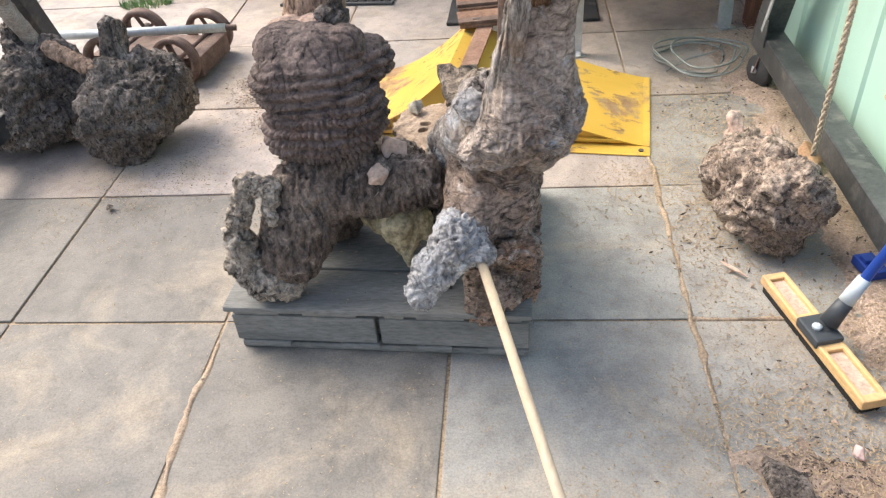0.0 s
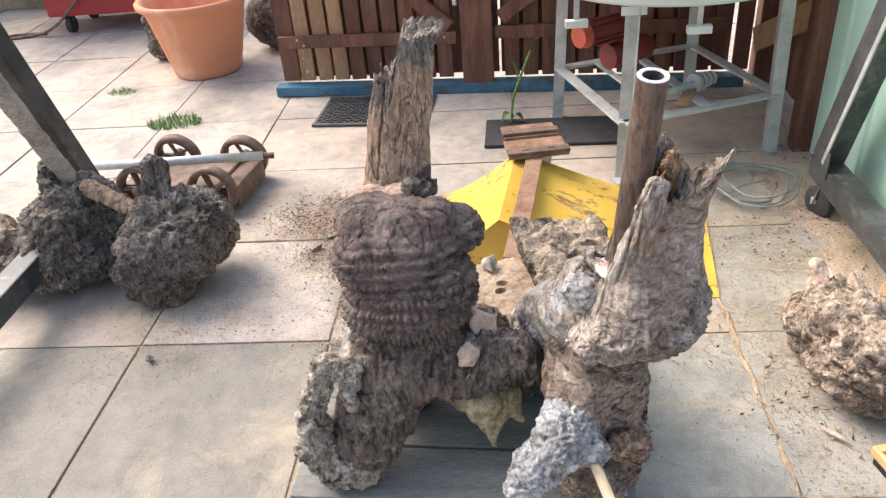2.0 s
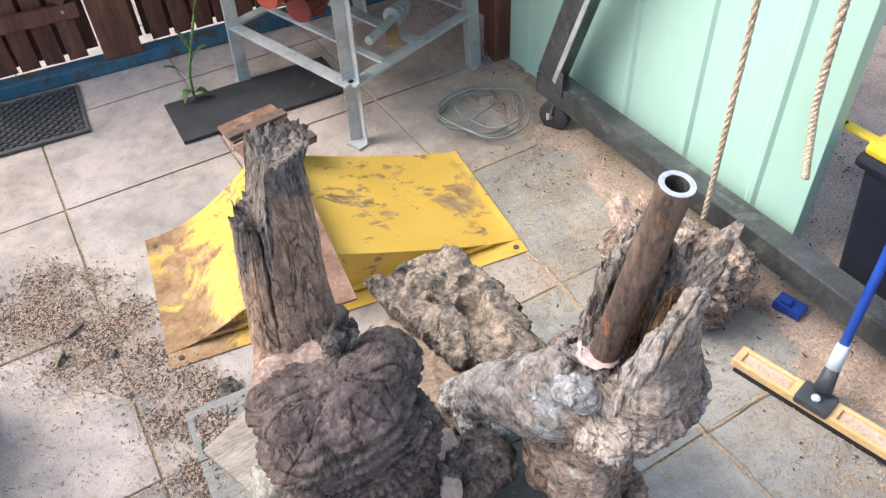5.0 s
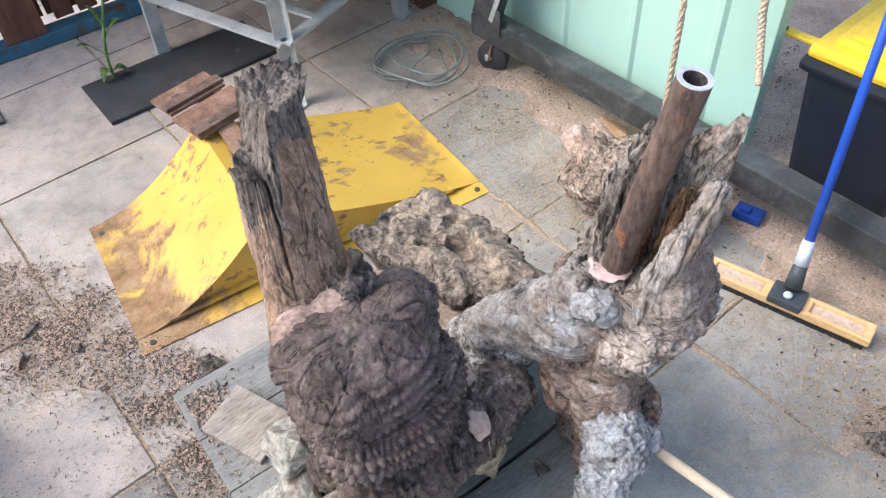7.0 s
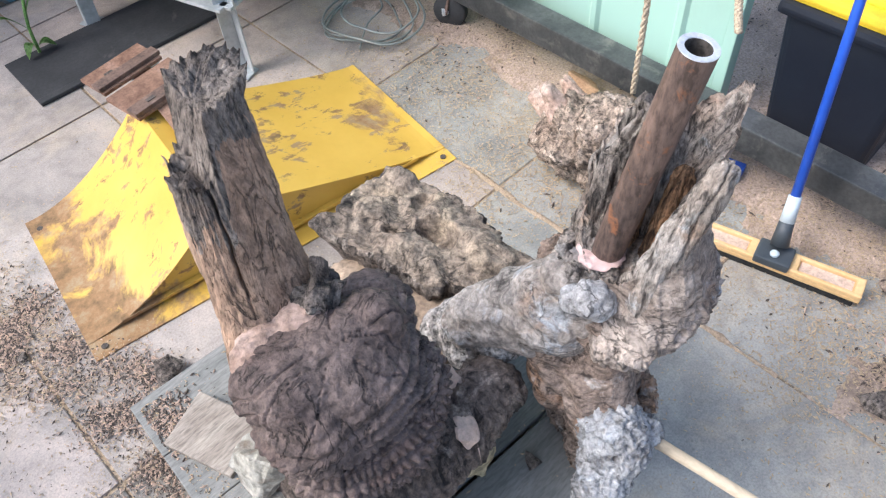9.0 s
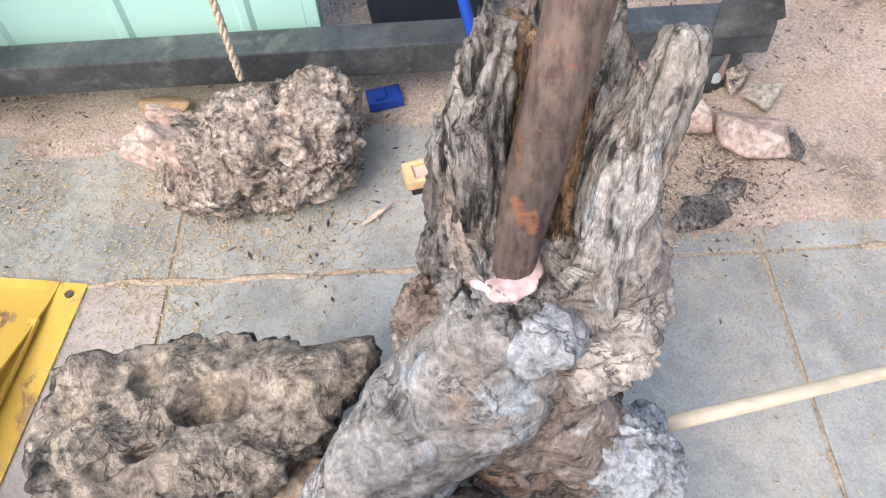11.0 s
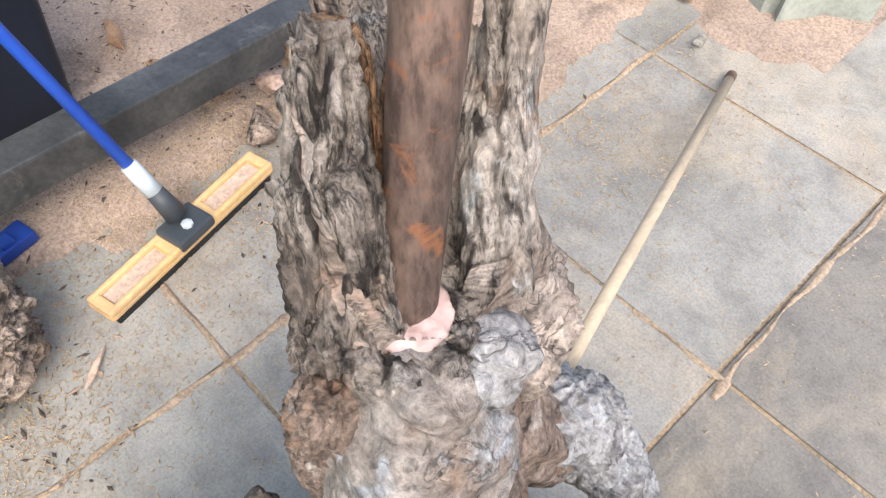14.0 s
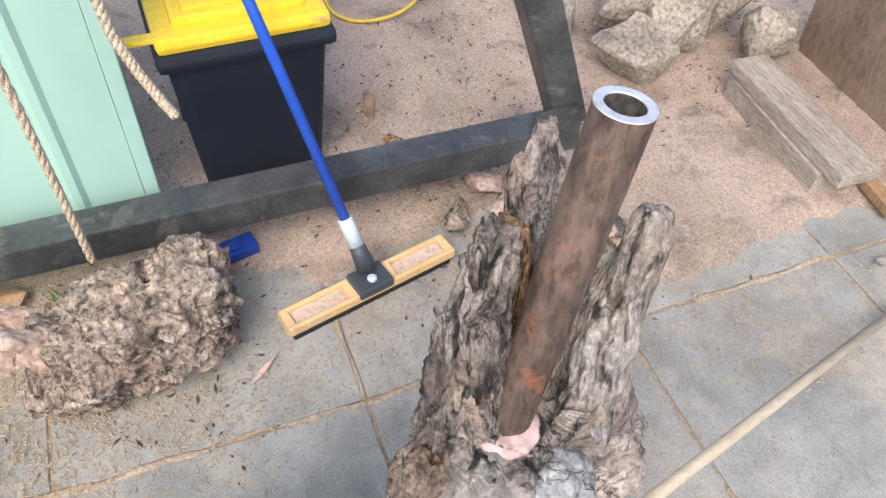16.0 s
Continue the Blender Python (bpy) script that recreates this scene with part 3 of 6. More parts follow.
def gnarl(big=0.014, small=0.006, scale=16.0):
    def relief(p, n):
        w = p + 0.03 * Vector(noise.noise_vector(p * 9)) + 0.008 * Vector(noise.noise_vector(p * 40))
        return 0.55 * big * fbm(w, scale * 0.5) + small * (ridged(w, scale * 2.2) - 0.6) + small * 0.6 * (ridged(w, scale * 5.5) - 0.5) + small * 0.4 * noise.noise(p * scale * 12)
    return relief


def furrow(axis, depth=0.006, count=70.0, big=0.006):
    """Grain that runs along an axis, with open checks."""
    axis = Vector(axis).normalized()
    turn = axis.to_track_quat("Z", "Y").inverted()

    def relief(p, n):
        q = turn @ (p + 0.006 * Vector(noise.noise_vector(p * 22)))
        q = Vector((q.x * count, q.y * count, q.z * count * 0.10))
        check = max(0.0, ridged(q, 0.28) - 0.86) * 7.0
        return depth * (ridged(q, 0.55) - 0.6) + depth * 0.7 * noise.noise(q * 1.9) - depth * 1.6 * check + 0.6 * big * fbm(p, 14)
    return relief

# ---- ground ----


def dirt_cover(x, y):
    """How far loose dirt covers the paving at a place: above 0 it lies on top."""
    w = 0.10 * noise.noise(Vector((x * 3.1, y * 3.1, 0.3))) + 0.05 * noise.noise(Vector((x * 9, y * 9, 4.0))) + 0.04 * noise.noise(Vector((x * 24, y * 24, 7.0)))
    south_east = min(x - 0.50 + w, 0.60 - y + 1.3 * w)
    beside_frame = x - 0.84 + 1.2 * w
    south = min(-0.42 - y + w, x - 0.05)
    return max(south_east, beside_frame, south)


bm = bmesh.new()
bmesh.ops.create_grid(bm, x_segments=2, y_segments=2, size=60, matrix=Matrix.Translation((0, 20, -0.006)))
tagged(part("ground", bm, "mortar"), "sandy ochre bedding under the paving and out to the distance", "ground", kind="structure")

bm = bmesh.new()
bmesh.ops.create_grid(bm, x_segments=150, y_segments=220, size=0.5, matrix=Matrix.Translation((1.55, 0.35, 0)) @ Matrix.Diagonal((2.9, 5.0, 1, 1)))
for v in bm.verts:
    c = dirt_cover(v.co.x, v.co.y)
    h = min(max(c * 0.25, -0.03), 0.016)
    v.co.z = h + (0.004 * noise.noise(v.co * 14) + 0.008 * noise.noise(v.co * 3.7) + 0.003 * noise.noise(v.co * 40) if h > -0.02 else 0)
tagged(part("dirt", bm, "dirt", smooth=True), "loose sandy dirt drifted over the edge of the paving", "dirt", kind="structure")

# ---- sheet metal wall, fence, brick wall ----
WALL_X = 1.07


def ribbed_sheet(y0, y1, height, rib=0.30):
    """A vertical sheet with shallow pressed ribs, 6 mm thick."""
    bm = bmesh.new()
    ys = [y0]
    y = y0 + 0.12
    while y < y1 - 0.05:
        ys += [y, y + 0.012, y + 0.030, y + 0.042]
        y += rib
    ys.append(y1)
    xs = [0.0] + [v for _ in range((len(ys) - 2) // 4) for v in (0.0, -0.010, -0.010, 0.0)] + [0.0]
    cols = []
    for yy, xx in zip(ys, xs):
        cols.append([bm.verts.new((WALL_X + xx + d, yy, z)) for d in (0, 0.006) for z in (0.02, height)])
    for a, b in zip(cols, cols[1:]):
        bm.faces.new((a[0], a[1], b[1], b[0]))
        bm.faces.new((a[2], b[2], b[3], a[3]))
        bm.faces.new((a[1], a[3], b[3], b[1]))
        bm.faces.new((a[0], b[0], b[2], a[2]))
    for c in (cols[0], cols[-1]):
        bm.faces.new((c[0], c[2], c[3], c[1]))
    bmesh.ops.recalc_face_normals(bm, faces=bm.faces)
    return bm


wall = tagged(part("wall_east", ribbed_sheet(1.385, 2.86, 2.2), "green"), "mint green ribbed steel sheet wall with dusty foot", "wall", kind="structure")
part("corner_trim", box(0.05, 0.035, 2.18, pose(WALL_X + 0.02, 1.366, 1.11), 0.004), "green", wall)

# timber fence in the corner behind the mixer
fence = thing("fence", "dark red-stained timber fence of upright boards", "fence", kind="structure")
for i in range(8):
    part("board", box(0.022, 0.10, 1.9, pose(1.20, 2.90 + i * 0.118, 0.97, 0, 0, random.uniform(-2, 2)), 0.003), "fence", fence)
part("post", box(0.09, 0.09, 1.95, pose(1.06, 2.94, 0.975), 0.004), "fence", fence)
part("post", box(0.09, 0.09, 1.95, pose(1.12, 3.78, 0.975), 0.004), "fence", fence)
part("brace", bar((1.12, 2.98, 0.62), (1.05, 3.70, 0.25), 0.025, 0.12), "tan_timber", fence, "bare tan timber brace")

pier = thing("brick_pier", "low pier of tan bricks behind the fence post", "brick pier", kind="structure")
part("core", box(0.20, 0.30, 0.50, pose(1.32, 2.72, 0.25)), "mortar", pier)
for k in range(5):
    for j in range(2):
        part("brick", box(0.22, 0.13, 0.08, pose(1.312, 2.65 + j * 0.142 + 0.0 * k, 0.05 + 0.094 * k), 0.004), "brick", pier)

# ---- gate ----
GATE = pose(-0.74, 3.865, 0, 0, 0, -4.2)


def g(x, y, z):
    return GATE @ Vector((x, y, z))


gate = thing("gate", "double gate of dark red-stained boards on a blue steel rail", "gate", GATE)
part("rail", box(2.55, 0.09, 0.055, pose(0.49, 0.0, 0.032), 0.004), "blue_rail", gate, "worn blue-painted steel rail")
for i in range(10):
    x = -0.70 + i * 0.099
    part("board", box(0.080 if i else 0.098, 0.022, 1.45, pose(x, 0.035, 0.80, 0, random.uniform(-0.3, 0.3), random.uniform(-7, 7)), 0.003), "tan_timber" if i in (1, 2, 3) else "fence", gate)
for i in range(13):
    part("board", box(0.080, 0.022, 1.45, pose(0.56 + i * 0.099, 0.035, 0.80, 0, random.uniform(-0.3, 0.3), random.uniform(-5, 5)), 0.003), "fence", gate)
# Added unseen boards that block the light between the gate boards.
for i in range(24):
    part("slit_backing", box(0.085, 0.02, 1.45, pose(-0.65 + i * 0.099, 0.10, 0.80, 0, 0, random.uniform(-2, 2)), 0.002), "fence", gate)
part("gate_post", box(0.165, 0.075, 1.55, pose(0.375, 0.0, 0.835), 0.004), "fence", gate)
part("lower_rail", box(0.99, 0.03, 0.066, pose(-0.235, 0.0, 0.305), 0.003), "fence", gate)
part("lower_rail", box(1.20, 0.03, 0.066, pose(1.07, 0.0, 0.325), 0.003), "fence", gate)
part("brace", bar((0.23, -0.004, 0.36), (-0.50, -0.004, 0.98), 0.075, 0.026, twist=90), "fence", gate)
part("brace", bar((0.50, -0.004, 0.40), (1.35, -0.004, 1.02), 0.075, 0.026, twist=90), "fence", gate)
part("latch", box(0.022, 0.022, 0.13, pose(0.268, -0.028, 0.545), 0.006), "zinc", gate, "galvanised drop latch")
for x, z in ((-0.62, 0.32), (-0.585, 0.29), (-0.60, 0.22), (-0.59, 0.14), (0.20, 0.31)):
    part("bolt", rod(g(x, -0.012, z) * 0 + Vector((x, -0.012, z)), (x, -0.024, z), 0.008, 0.006, 10), "zinc", gate)

# ---- house wall and covered barbecue in the far corner ----
house = thing("house_wall", "tan brick house wall with a pale sill strip", "wall", kind="structure")
part("core", box(4.2, 0.2, 1.6, pose(-5.0, 6.52, 0.8)), "mortar", house)
part("sill_strip", box(2.6, 0.10, 0.05, pose(-4.9, 6.37, 0.16), 0.004), "drum", house, "pale painted strip")
brick_me = None
for row in range(9):
    for k in range(11):
        x = -6.1 + k * 0.315 + (0.157 if row % 2 else 0)
        bm = box(0.30, 0.10, 0.083, None, 0.005)
        if brick_me is None:
            ob = part("brick", bm, "brick", house)
            brick_me = ob.data
        else:
            bm.free()
            ob = new("brick", brick_me)
            ob.parent = house
        ob.matrix_local = pose(x, 6.39, 0.235 + row * 0.097)

bbq = thing("barbecue", "red barbecue trolley under a dark grey vinyl cover", "barbecue", pose(-3.05, 5.75, 0, 0, 0, 2))
part("cabinet", box(1.25, 0.55, 0.42, pose(0, 0, 0.35), 0.01), "red", bbq)
for sx in (-0.5, 0.5):
    for sy in (-0.2, 0.2):
        c = part("castor", rod((sx - 0.02, sy, 0.065), (sx + 0.02, sy, 0.065), 0.063, seg=18), "mat", bbq)
        part("fork", bar((sx, sy, 0.08), (sx, sy, 0.145), 0.055, 0.03), "steel", c)


def cover(x0, x1, low, drop):
    """A draped cover: a shell that hangs in folds, open below."""
    bm = bmesh.new()
    rings = []
    for z in np.linspace(low, 1.1, 9):
        t = (z - low) / (1.1 - low)
        row = []
        for k in range(40):
            a = 2 * math.pi * k / 40
            cx, cy = math.cos(a), math.sin(a)
            s = max(abs(cx), abs(cy))
            px = (x0 + x1) / 2 + (x1 - x0) / 2 * cx / s * (1 - 0.06 * t)
            py = 0.32 * cy / s * (1 - 0.1 * t)
            f = 0.02 * noise.noise(Vector((px * 5, py * 5, z * 2))) * (1 - 0.5 * t)
            row.append(bm.verts.new((px + f * cx, py + f * cy, z + (drop * noise.noise(Vector((px * 4, py * 4, 7))) if t == 0 else 0))))
        rings.append(row)
    for a, b in zip(rings, rings[1:]):
        for k in range(40):
            bm.faces.new((a[k], a[(k + 1) % 40], b[(k + 1) % 40], b[k]))
    bm.faces.new(rings[-1])
    bmesh.ops.recalc_face_normals(bm, faces=bm.faces)
    bmesh.ops.solidify(bm, geom=bm.faces[:], thickness=0.006)
    return bm


part("cover", cover(-1.05, -0.05, 0.44, 0.02), "vinyl", bbq, "dark grey vinyl cover with press studs", True)
part("cover", cover(-0.10, 0.66, 0.36, 0.02), "vinyl", bbq, "dark grey vinyl flap", True)
for i in range(6):
    part("stud", rod((-0.9 + i * 0.25, -0.335, 0.475), (-0.9 + i * 0.25, -0.343, 0.475), 0.012, seg=10), "zinc", bbq)
hose = thing("gas_hose", "rust-red gas hose hooked on the paving", "hose")
part("hose", cord([(-3.3, 5.45, 0.35), (-3.55, 5.38, 0.12), (-3.8, 5.45, 0.02), (-4.05, 5.4, 0.012), (-4.0, 5.5, 0.012), (-3.75, 5.5, 0.012)], 0.012), "cast_iron", hose, smooth=True)

pot = thing("flower_pot", "large empty terracotta pot with pale bloom", "pot", pose(-2.11, 4.45, 0, 0, 0, 20))
part("body", lathe([(0, 0.0), (0.20, 0.0), (0.212, 0.015), (0.224, 0.075), (0.222, 0.085), (0.232, 0.10), (0.30, 0.395), (0.322, 0.425), (0.345, 0.436), (0.348, 0.462), (0.335, 0.475), (0.31, 0.466), (0.285, 0.40), (0.215, 0.10), (0, 0.085)]), "terracotta", pot, smooth=True)
part("soil_crust", lathe([(0, 0.10), (0.214, 0.10)]), "dirt", pot)

stump_far = thing("stump", "black weathered stump standing behind the pot", "stump")
lump("stump_body", limb((-1.58, 4.95, 0.1), (-1.62, 5.0, 0.75), 0.26, 0.17) + ball((-1.72, 4.85, 0.2), (0.22, 0.18, 0.2)), 0.02, gnarl(0.03, 0.012, 10), "bark", stump_far)
knot_far = thing("root_knot", "small dark root knot beside the pot", "root")
lump("knot_body", ball((-2.50, 4.72, 0.10), (0.10, 0.07, 0.10)) + limb((-2.52, 4.7, 0.14), (-2.58, 4.74, 0.27), 0.06, 0.03), 0.012, gnarl(0.02, 0.01, 16), "bark", knot_far)
logs = thing("timber_offcut", "pale timber offcut leaning on the fence", "timber")
part("plank", bar((-1.85, 5.1, 0.0), (-1.60, 5.35, 1.0), 0.10, 0.03), "grey_timber", logs)

# ---- mats and plates on the paving ----
mat1 = thing("door_mat", "grey rubber door mat with a raised lattice", "mat", pose(-0.918, 3.60, 0.002, 0, 0, -4.5))
part("base", box(0.605, 0.40, 0.008, pose(0, 0, 0.004), 0.002), "grey_mat", mat1)
bm = bmesh.new()
for k in range(-14, 15):
    for s in (-1, 1):
        x0 = k * 0.045
        a, b = Vector((x0 - 0.19 * s, -0.185, 0.010)), Vector((x0 + 0.19 * s, 0.185, 0.010))
        t0, t1 = 0.0, 1.0
        d = b.x - a.x
        for lim in (-0.285, 0.285):
            t = (lim - a.x) / d
            inside_low = (a.x - lim) * (1 if lim > 0 else -1) > 0
            if 0 < t < 1:
                if inside_low:
                    t0 = max(t0, t)
                else:
                    t1 = min(t1, t)
            elif inside_low:
                t0 = 2
        if t1 > t0:
            bar(a.lerp(b, t0), a.lerp(b, t1), 0.008, 0.008, 0.0, bm)
part("lattice", bm, "mat", mat1)
part("border", box(0.605, 0.02, 0.014, pose(0, -0.19, 0.007), 0.003), "grey_mat", mat1)
part("border", box(0.605, 0.02, 0.014, pose(0, 0.19, 0.007), 0.003), "grey_mat", mat1)

mat2 = thing("rubber_mat", "dusty black rubber strip lying on the paving", "mat", pose(0.03, 3.22, 0.002, 0, 0, -1.5))
part("sheet", box(0.72, 0.32, 0.010, pose(0, 0, 0.005), 0.003), "mat", mat2)
part("edge", box(0.72, 0.03, 0.016, pose(0, -0.145, 0.008), 0.004), "mat", mat2)

plate = thing("hinge_plate", "rusty steel plates with slots on a flat bar", "steel plate", pose(-0.128, 2.595, 0.236, 0, 0, 8))
part("plate", box(0.235, 0.155, 0.012, pose(0, -0.07, 0.012), 0.002), "rust_plate", plate)
part("plate", box(0.215, 0.12, 0.012, pose(0, 0.085, 0.015), 0.002), "rust_plate", plate)
part("cross_bar", box(0.24, 0.045, 0.014, pose(0, -0.125, 0.026), 0.002), "cast_iron", plate)
part("cross_bar", box(0.225, 0.04, 0.014, pose(0, 0.055, 0.028), 0.002), "cast_iron", plate)
for x, y in ((-0.05, -0.125), (0.05, -0.125), (-0.04, 0.09)):
    part("slot", box(0.028, 0.014, 0.004, pose(x, y, 0.033 if y < 0 else 0.024)), "pipe_dark", plate, "dark slot")

# ---- yellow ramp ----
RAMP = pose(-0.702, 2.0, 0.0, 0, 0, -8.0)
ramp = thing("steel_ramp", "yellow painted steel wedge ramp, worn and rusty", "ramp", RAMP)
RL, RW, RP, RH = 1.157, 0.60, 0.43, 0.225


def ramp_height(u):
    if u < RP:
        return 0.008 + RH * max(0.0, (u - 0.02) / (RP - 0.02)) ** 1.75
    return 0.008 + RH * max(0.0, (RL - 0.02 - u) / (RL - 0.02 - RP)) ** 1.22


def ramp_skin():
    bm = bmesh.new()
    us = sorted(set([round(RL * i / 48, 4) for i in range(49)] + [RP]))
    rows = []
    for u in us:
        h = ramp_height(u)
        rows.append([bm.verts.new((u, y, h + dz)) for dz in (0, -0.005) for y in (0.062, RW)])
    for a, b in zip(rows, rows[1:]):
        bm.faces.new((a[0], b[0], b[1], a[1]))
        bm.faces.new((a[2], a[3], b[3], b[2]))
        bm.faces.new((a[0], a[2], b[2], b[0]))
        bm.faces.new((a[1], b[1], b[3], a[3]))
    for c in (rows[0], rows[-1]):
        bm.faces.new((c[0], c[1], c[3], c[2]))
    bmesh.ops.recalc_face_normals(bm, faces=bm.faces)
    return bm


def ramp_side(y):
    bm = bmesh.new()
    us = [RL * (0.03 + 0.94 * i / 40) for i in range(41)]
    rows = [[bm.verts.new((u, y + d, z)) for d in (0, 0.005) for z in (0.006, max(0.008, ramp_height(u) - 0.006))] for u in us]
    for a, b in zip(rows, rows[1:]):
        bm.faces.new((a[0], b[0], b[1], a[1]))
        bm.faces.new((a[2], a[3], b[3], b[2]))
    bmesh.ops.recalc_face_normals(bm, faces=bm.faces)
    return bm


part("skin", ramp_skin(), "yellow", ramp)
part("side", ramp_side(0.075), "yellow", ramp)
part("side", ramp_side(RW - 0.02), "yellow", ramp)
part("base_flange", box(RL, 0.085, 0.005, pose(RL / 2, 0.0425, 0.0035), 0.001), "yellow", ramp)
part("fold", bar((0.10, 0.068, 0.022), (RL - 0.10, 0.068, 0.022), 0.02, 0.012), "yellow", ramp)
for x, y in ((0.035, 0.03), (RL - 0.03, 0.03), (0.03, RW - 0.05)):
    part("bolt_hole", rod((x, y, 0.004), (x, y, max(0.0075, ramp_height(x) + 0.001)), 0.009, seg=14), "pipe_dark", ramp, "dark bolt hole")

strip = thing("flat_bar", "long rusty flat steel bar laid over the ramp's ridge", "steel bar")
part("bar_body", bar((-0.098, 2.66, 0.237), (-0.225, 1.75, 0.240), 0.062, 0.008, 0.002), "rust_plate", strip)
wedge = thing("steel_offcut", "grey steel offcut standing behind the ramp", "steel offcut")
part("offcut", bar((-0.10, 2.80, 0.0), (-0.08, 2.66, 0.225), 0.10, 0.008, 0.001, twist=0), "zinc", wedge)

# ---- pan mixer on its stand ----
mixer = thing("pan_mixer", "pan mixer with a pale drum on a galvanised angle stand", "mixer")
LEGS = [(0.247, 2.69), (0.925, 2.93), (0.72, 3.63), (0.035, 3.40)]


def angle_iron(a, b, w, turn):
    bm = bmesh.new()
    m = between(a, b) @ pose(0, 0, 0, 0, 0, turn)
    ln = (Vector(b) - Vector(a)).length
    box(w, 0.005, ln, m @ pose(0, -w / 2, 0), 0.001, bm)
    box(0.005, w, ln, m @ pose(-w / 2, 0.0, 0), 0.001, bm)
    return bm


for i, (x, y) in enumerate(LEGS):
    leg = part("leg", angle_iron((x, y, 0.006), (x + (0.47 - x) * 0.05, y + (3.16 - y) * 0.05, 0.735), 0.05, 20 + 90 * i), "zinc", mixer)
    part("foot_plate", box(0.07, 0.07, 0.006, pose(x, y, 0.005, 0, 0, 20)), "zinc", leg)
    part("bracket", box(0.095, 0.012, 0.035, pose(x + (0.47 - x) * 0.06, y + (3.16 - y) * 0.06 - 0.02, 0.712, 0, 0, 0), 0.002), "drum", leg)
for (a, b), z in zip(((0, 1), (1, 2), (2, 3), (3, 0)), (0.262, 0.258, 0.258, 0.262)):
    part("rail", bar((*LEGS[a], z), (*LEGS[b], z), 0.05, 0.012, 0.002, twist=0), "zinc", mixer)
part("cross_rail", bar((0.42, 3.49, 0.268), (0.60, 2.82, 0.268), 0.05, 0.012), "zinc", mixer)
part("cross_rail", bar((0.22, 3.43, 0.268), (0.42, 2.76, 0.268), 0.03, 0.012), "zinc", mixer)
part("shelf_board", bar((0.50, 2.82, 0.28), (0.62, 3.1, 0.28), 0.05, 0.01), "tan_timber", mixer, "bare timber packer")
part("drum", lathe([(0, 0.79), (0.50, 0.79), (0.53, 0.785), (0.545, 0.79), (0.548, 0.815), (0.535, 0.825), (0.53, 0.83), (0.53, 1.25), (0.52, 1.25), (0.52, 0.84), (0, 0.84)], 72, pose(0.475, 3.17, -0.055)), "drum", mixer, smooth=False)
part("skirt_ring", lathe([(0.532, 0.80), (0.556, 0.80), (0.556, 0.835), (0.532, 0.835)], 72, pose(0.475, 3.17, -0.055)), "drum", mixer)
part("maker_plate", box(0.10, 0.004, 0.07, pose(0.80, 2.75, 0.93, 0, 0, 38), 0.001), "ferrule", mixer, "small faded plate with unreadable bars")
for k in range(3):
    part("plate_bar", box(0.07 - 0.015 * k, 0.002, 0.007, pose(0.8015, 2.7475, 0.945 - 0.016 * k, 0, 0, 38)), "steel", mixer)
for x, y in ((0.50, 2.70), (0.06, 2.86)):
    part("hanger", box(0.022, 0.008, 0.20, pose(x, y - 0.02, 0.72), 0.002), "zinc", mixer)
    part("hanger_foot", box(0.09, 0.035, 0.03, pose(x, y - 0.025, 0.635), 0.003), "drum", mixer)
motor = part("motor", rod((0.11, 2.985, 0.54), (0.32, 3.14, 0.54), 0.050, seg=28), "motor", mixer, "red electric motor, coloured dark for the drum's shade")
part("end_cap", rod((0.082, 2.965, 0.54), (0.112, 2.987, 0.54), 0.046, 0.054, 28), "motor_cap", motor, "orange-red end cap, darkened for the drum's shade")
for k in range(10):
    a = 2 * math.pi * k / 10
    o = Vector((-0.594 * math.sin(a) * 0.053, 0.804 * math.sin(a) * 0.053, math.cos(a) * 0.053))
    part("fin", bar(Vector((0.13, 3.0, 0.54)) + o, Vector((0.30, 3.126, 0.54)) + o, 0.012, 0.006, 0), "motor", motor)
part("gearbox", rod((0.30, 3.14, 0.36), (0.30, 3.14, 0.62), 0.07, 0.06, 24), "motor", mixer, "red gearbox, coloured dark for the drum's shade")
part("gear_case", rod((0.22, 3.05, 0.42), (0.40, 3.18, 0.42), 0.055, seg=20), "motor", mixer)
shaft = part("shaft", rod((0.42, 2.88, 0.30), (0.63, 3.02, 0.30), 0.018, seg=16), "zinc", mixer, "greasy steel shaft")
for k in range(4):
    p = Vector((0.58, 2.987, 0.305)).lerp(Vector((0.66, 3.04, 0.305)), k / 3)
    part("collar", rod(p, p + Vector((0.012, 0.008, 0)), 0.042 - 0.004 * k, seg=18), "zinc", shaft)

lead = thing("extension_lead", "orange lead hanging from the fence", "cable")
part("lead", cord([(1.0, 2.86, 0.70), (1.005, 2.80, 0.82), (1.0, 2.74, 0.95), (1.0, 2.72, 1.15), (1.01, 2.74, 1.3)], 0.006), "cord", lead, smooth=True)

coil = thing("wire_coil", "loose coil of grey fencing wire", "wire")
for k in range(4):
    pts = []
    c, r, ph = Vector((0.71 + 0.02 * k, 2.58 - 0.012 * k, 0.01)), 0.135 + 0.022 * (k % 3), 0.7 * k
    for i in range(14):
        a = 2 * math.pi * i / 14 + ph
        pts.append(c + Vector((math.cos(a) * r * (1 + 0.12 * math.sin(3 * a)), math.sin(a) * r * 1.05, 0.008 + 0.014 * k + 0.012 * math.sin(2 * a + k))))
    part("loop", cord(pts, 0.0042, 6, 5, True), "wire", coil, smooth=True)
part("tail", cord([(0.86, 2.70, 0.02), (0.80, 2.58, 0.04), (0.70, 2.55, 0.03), (0.60, 2.48, 0.012)], 0.0035, 6), "wire", coil, smooth=True)

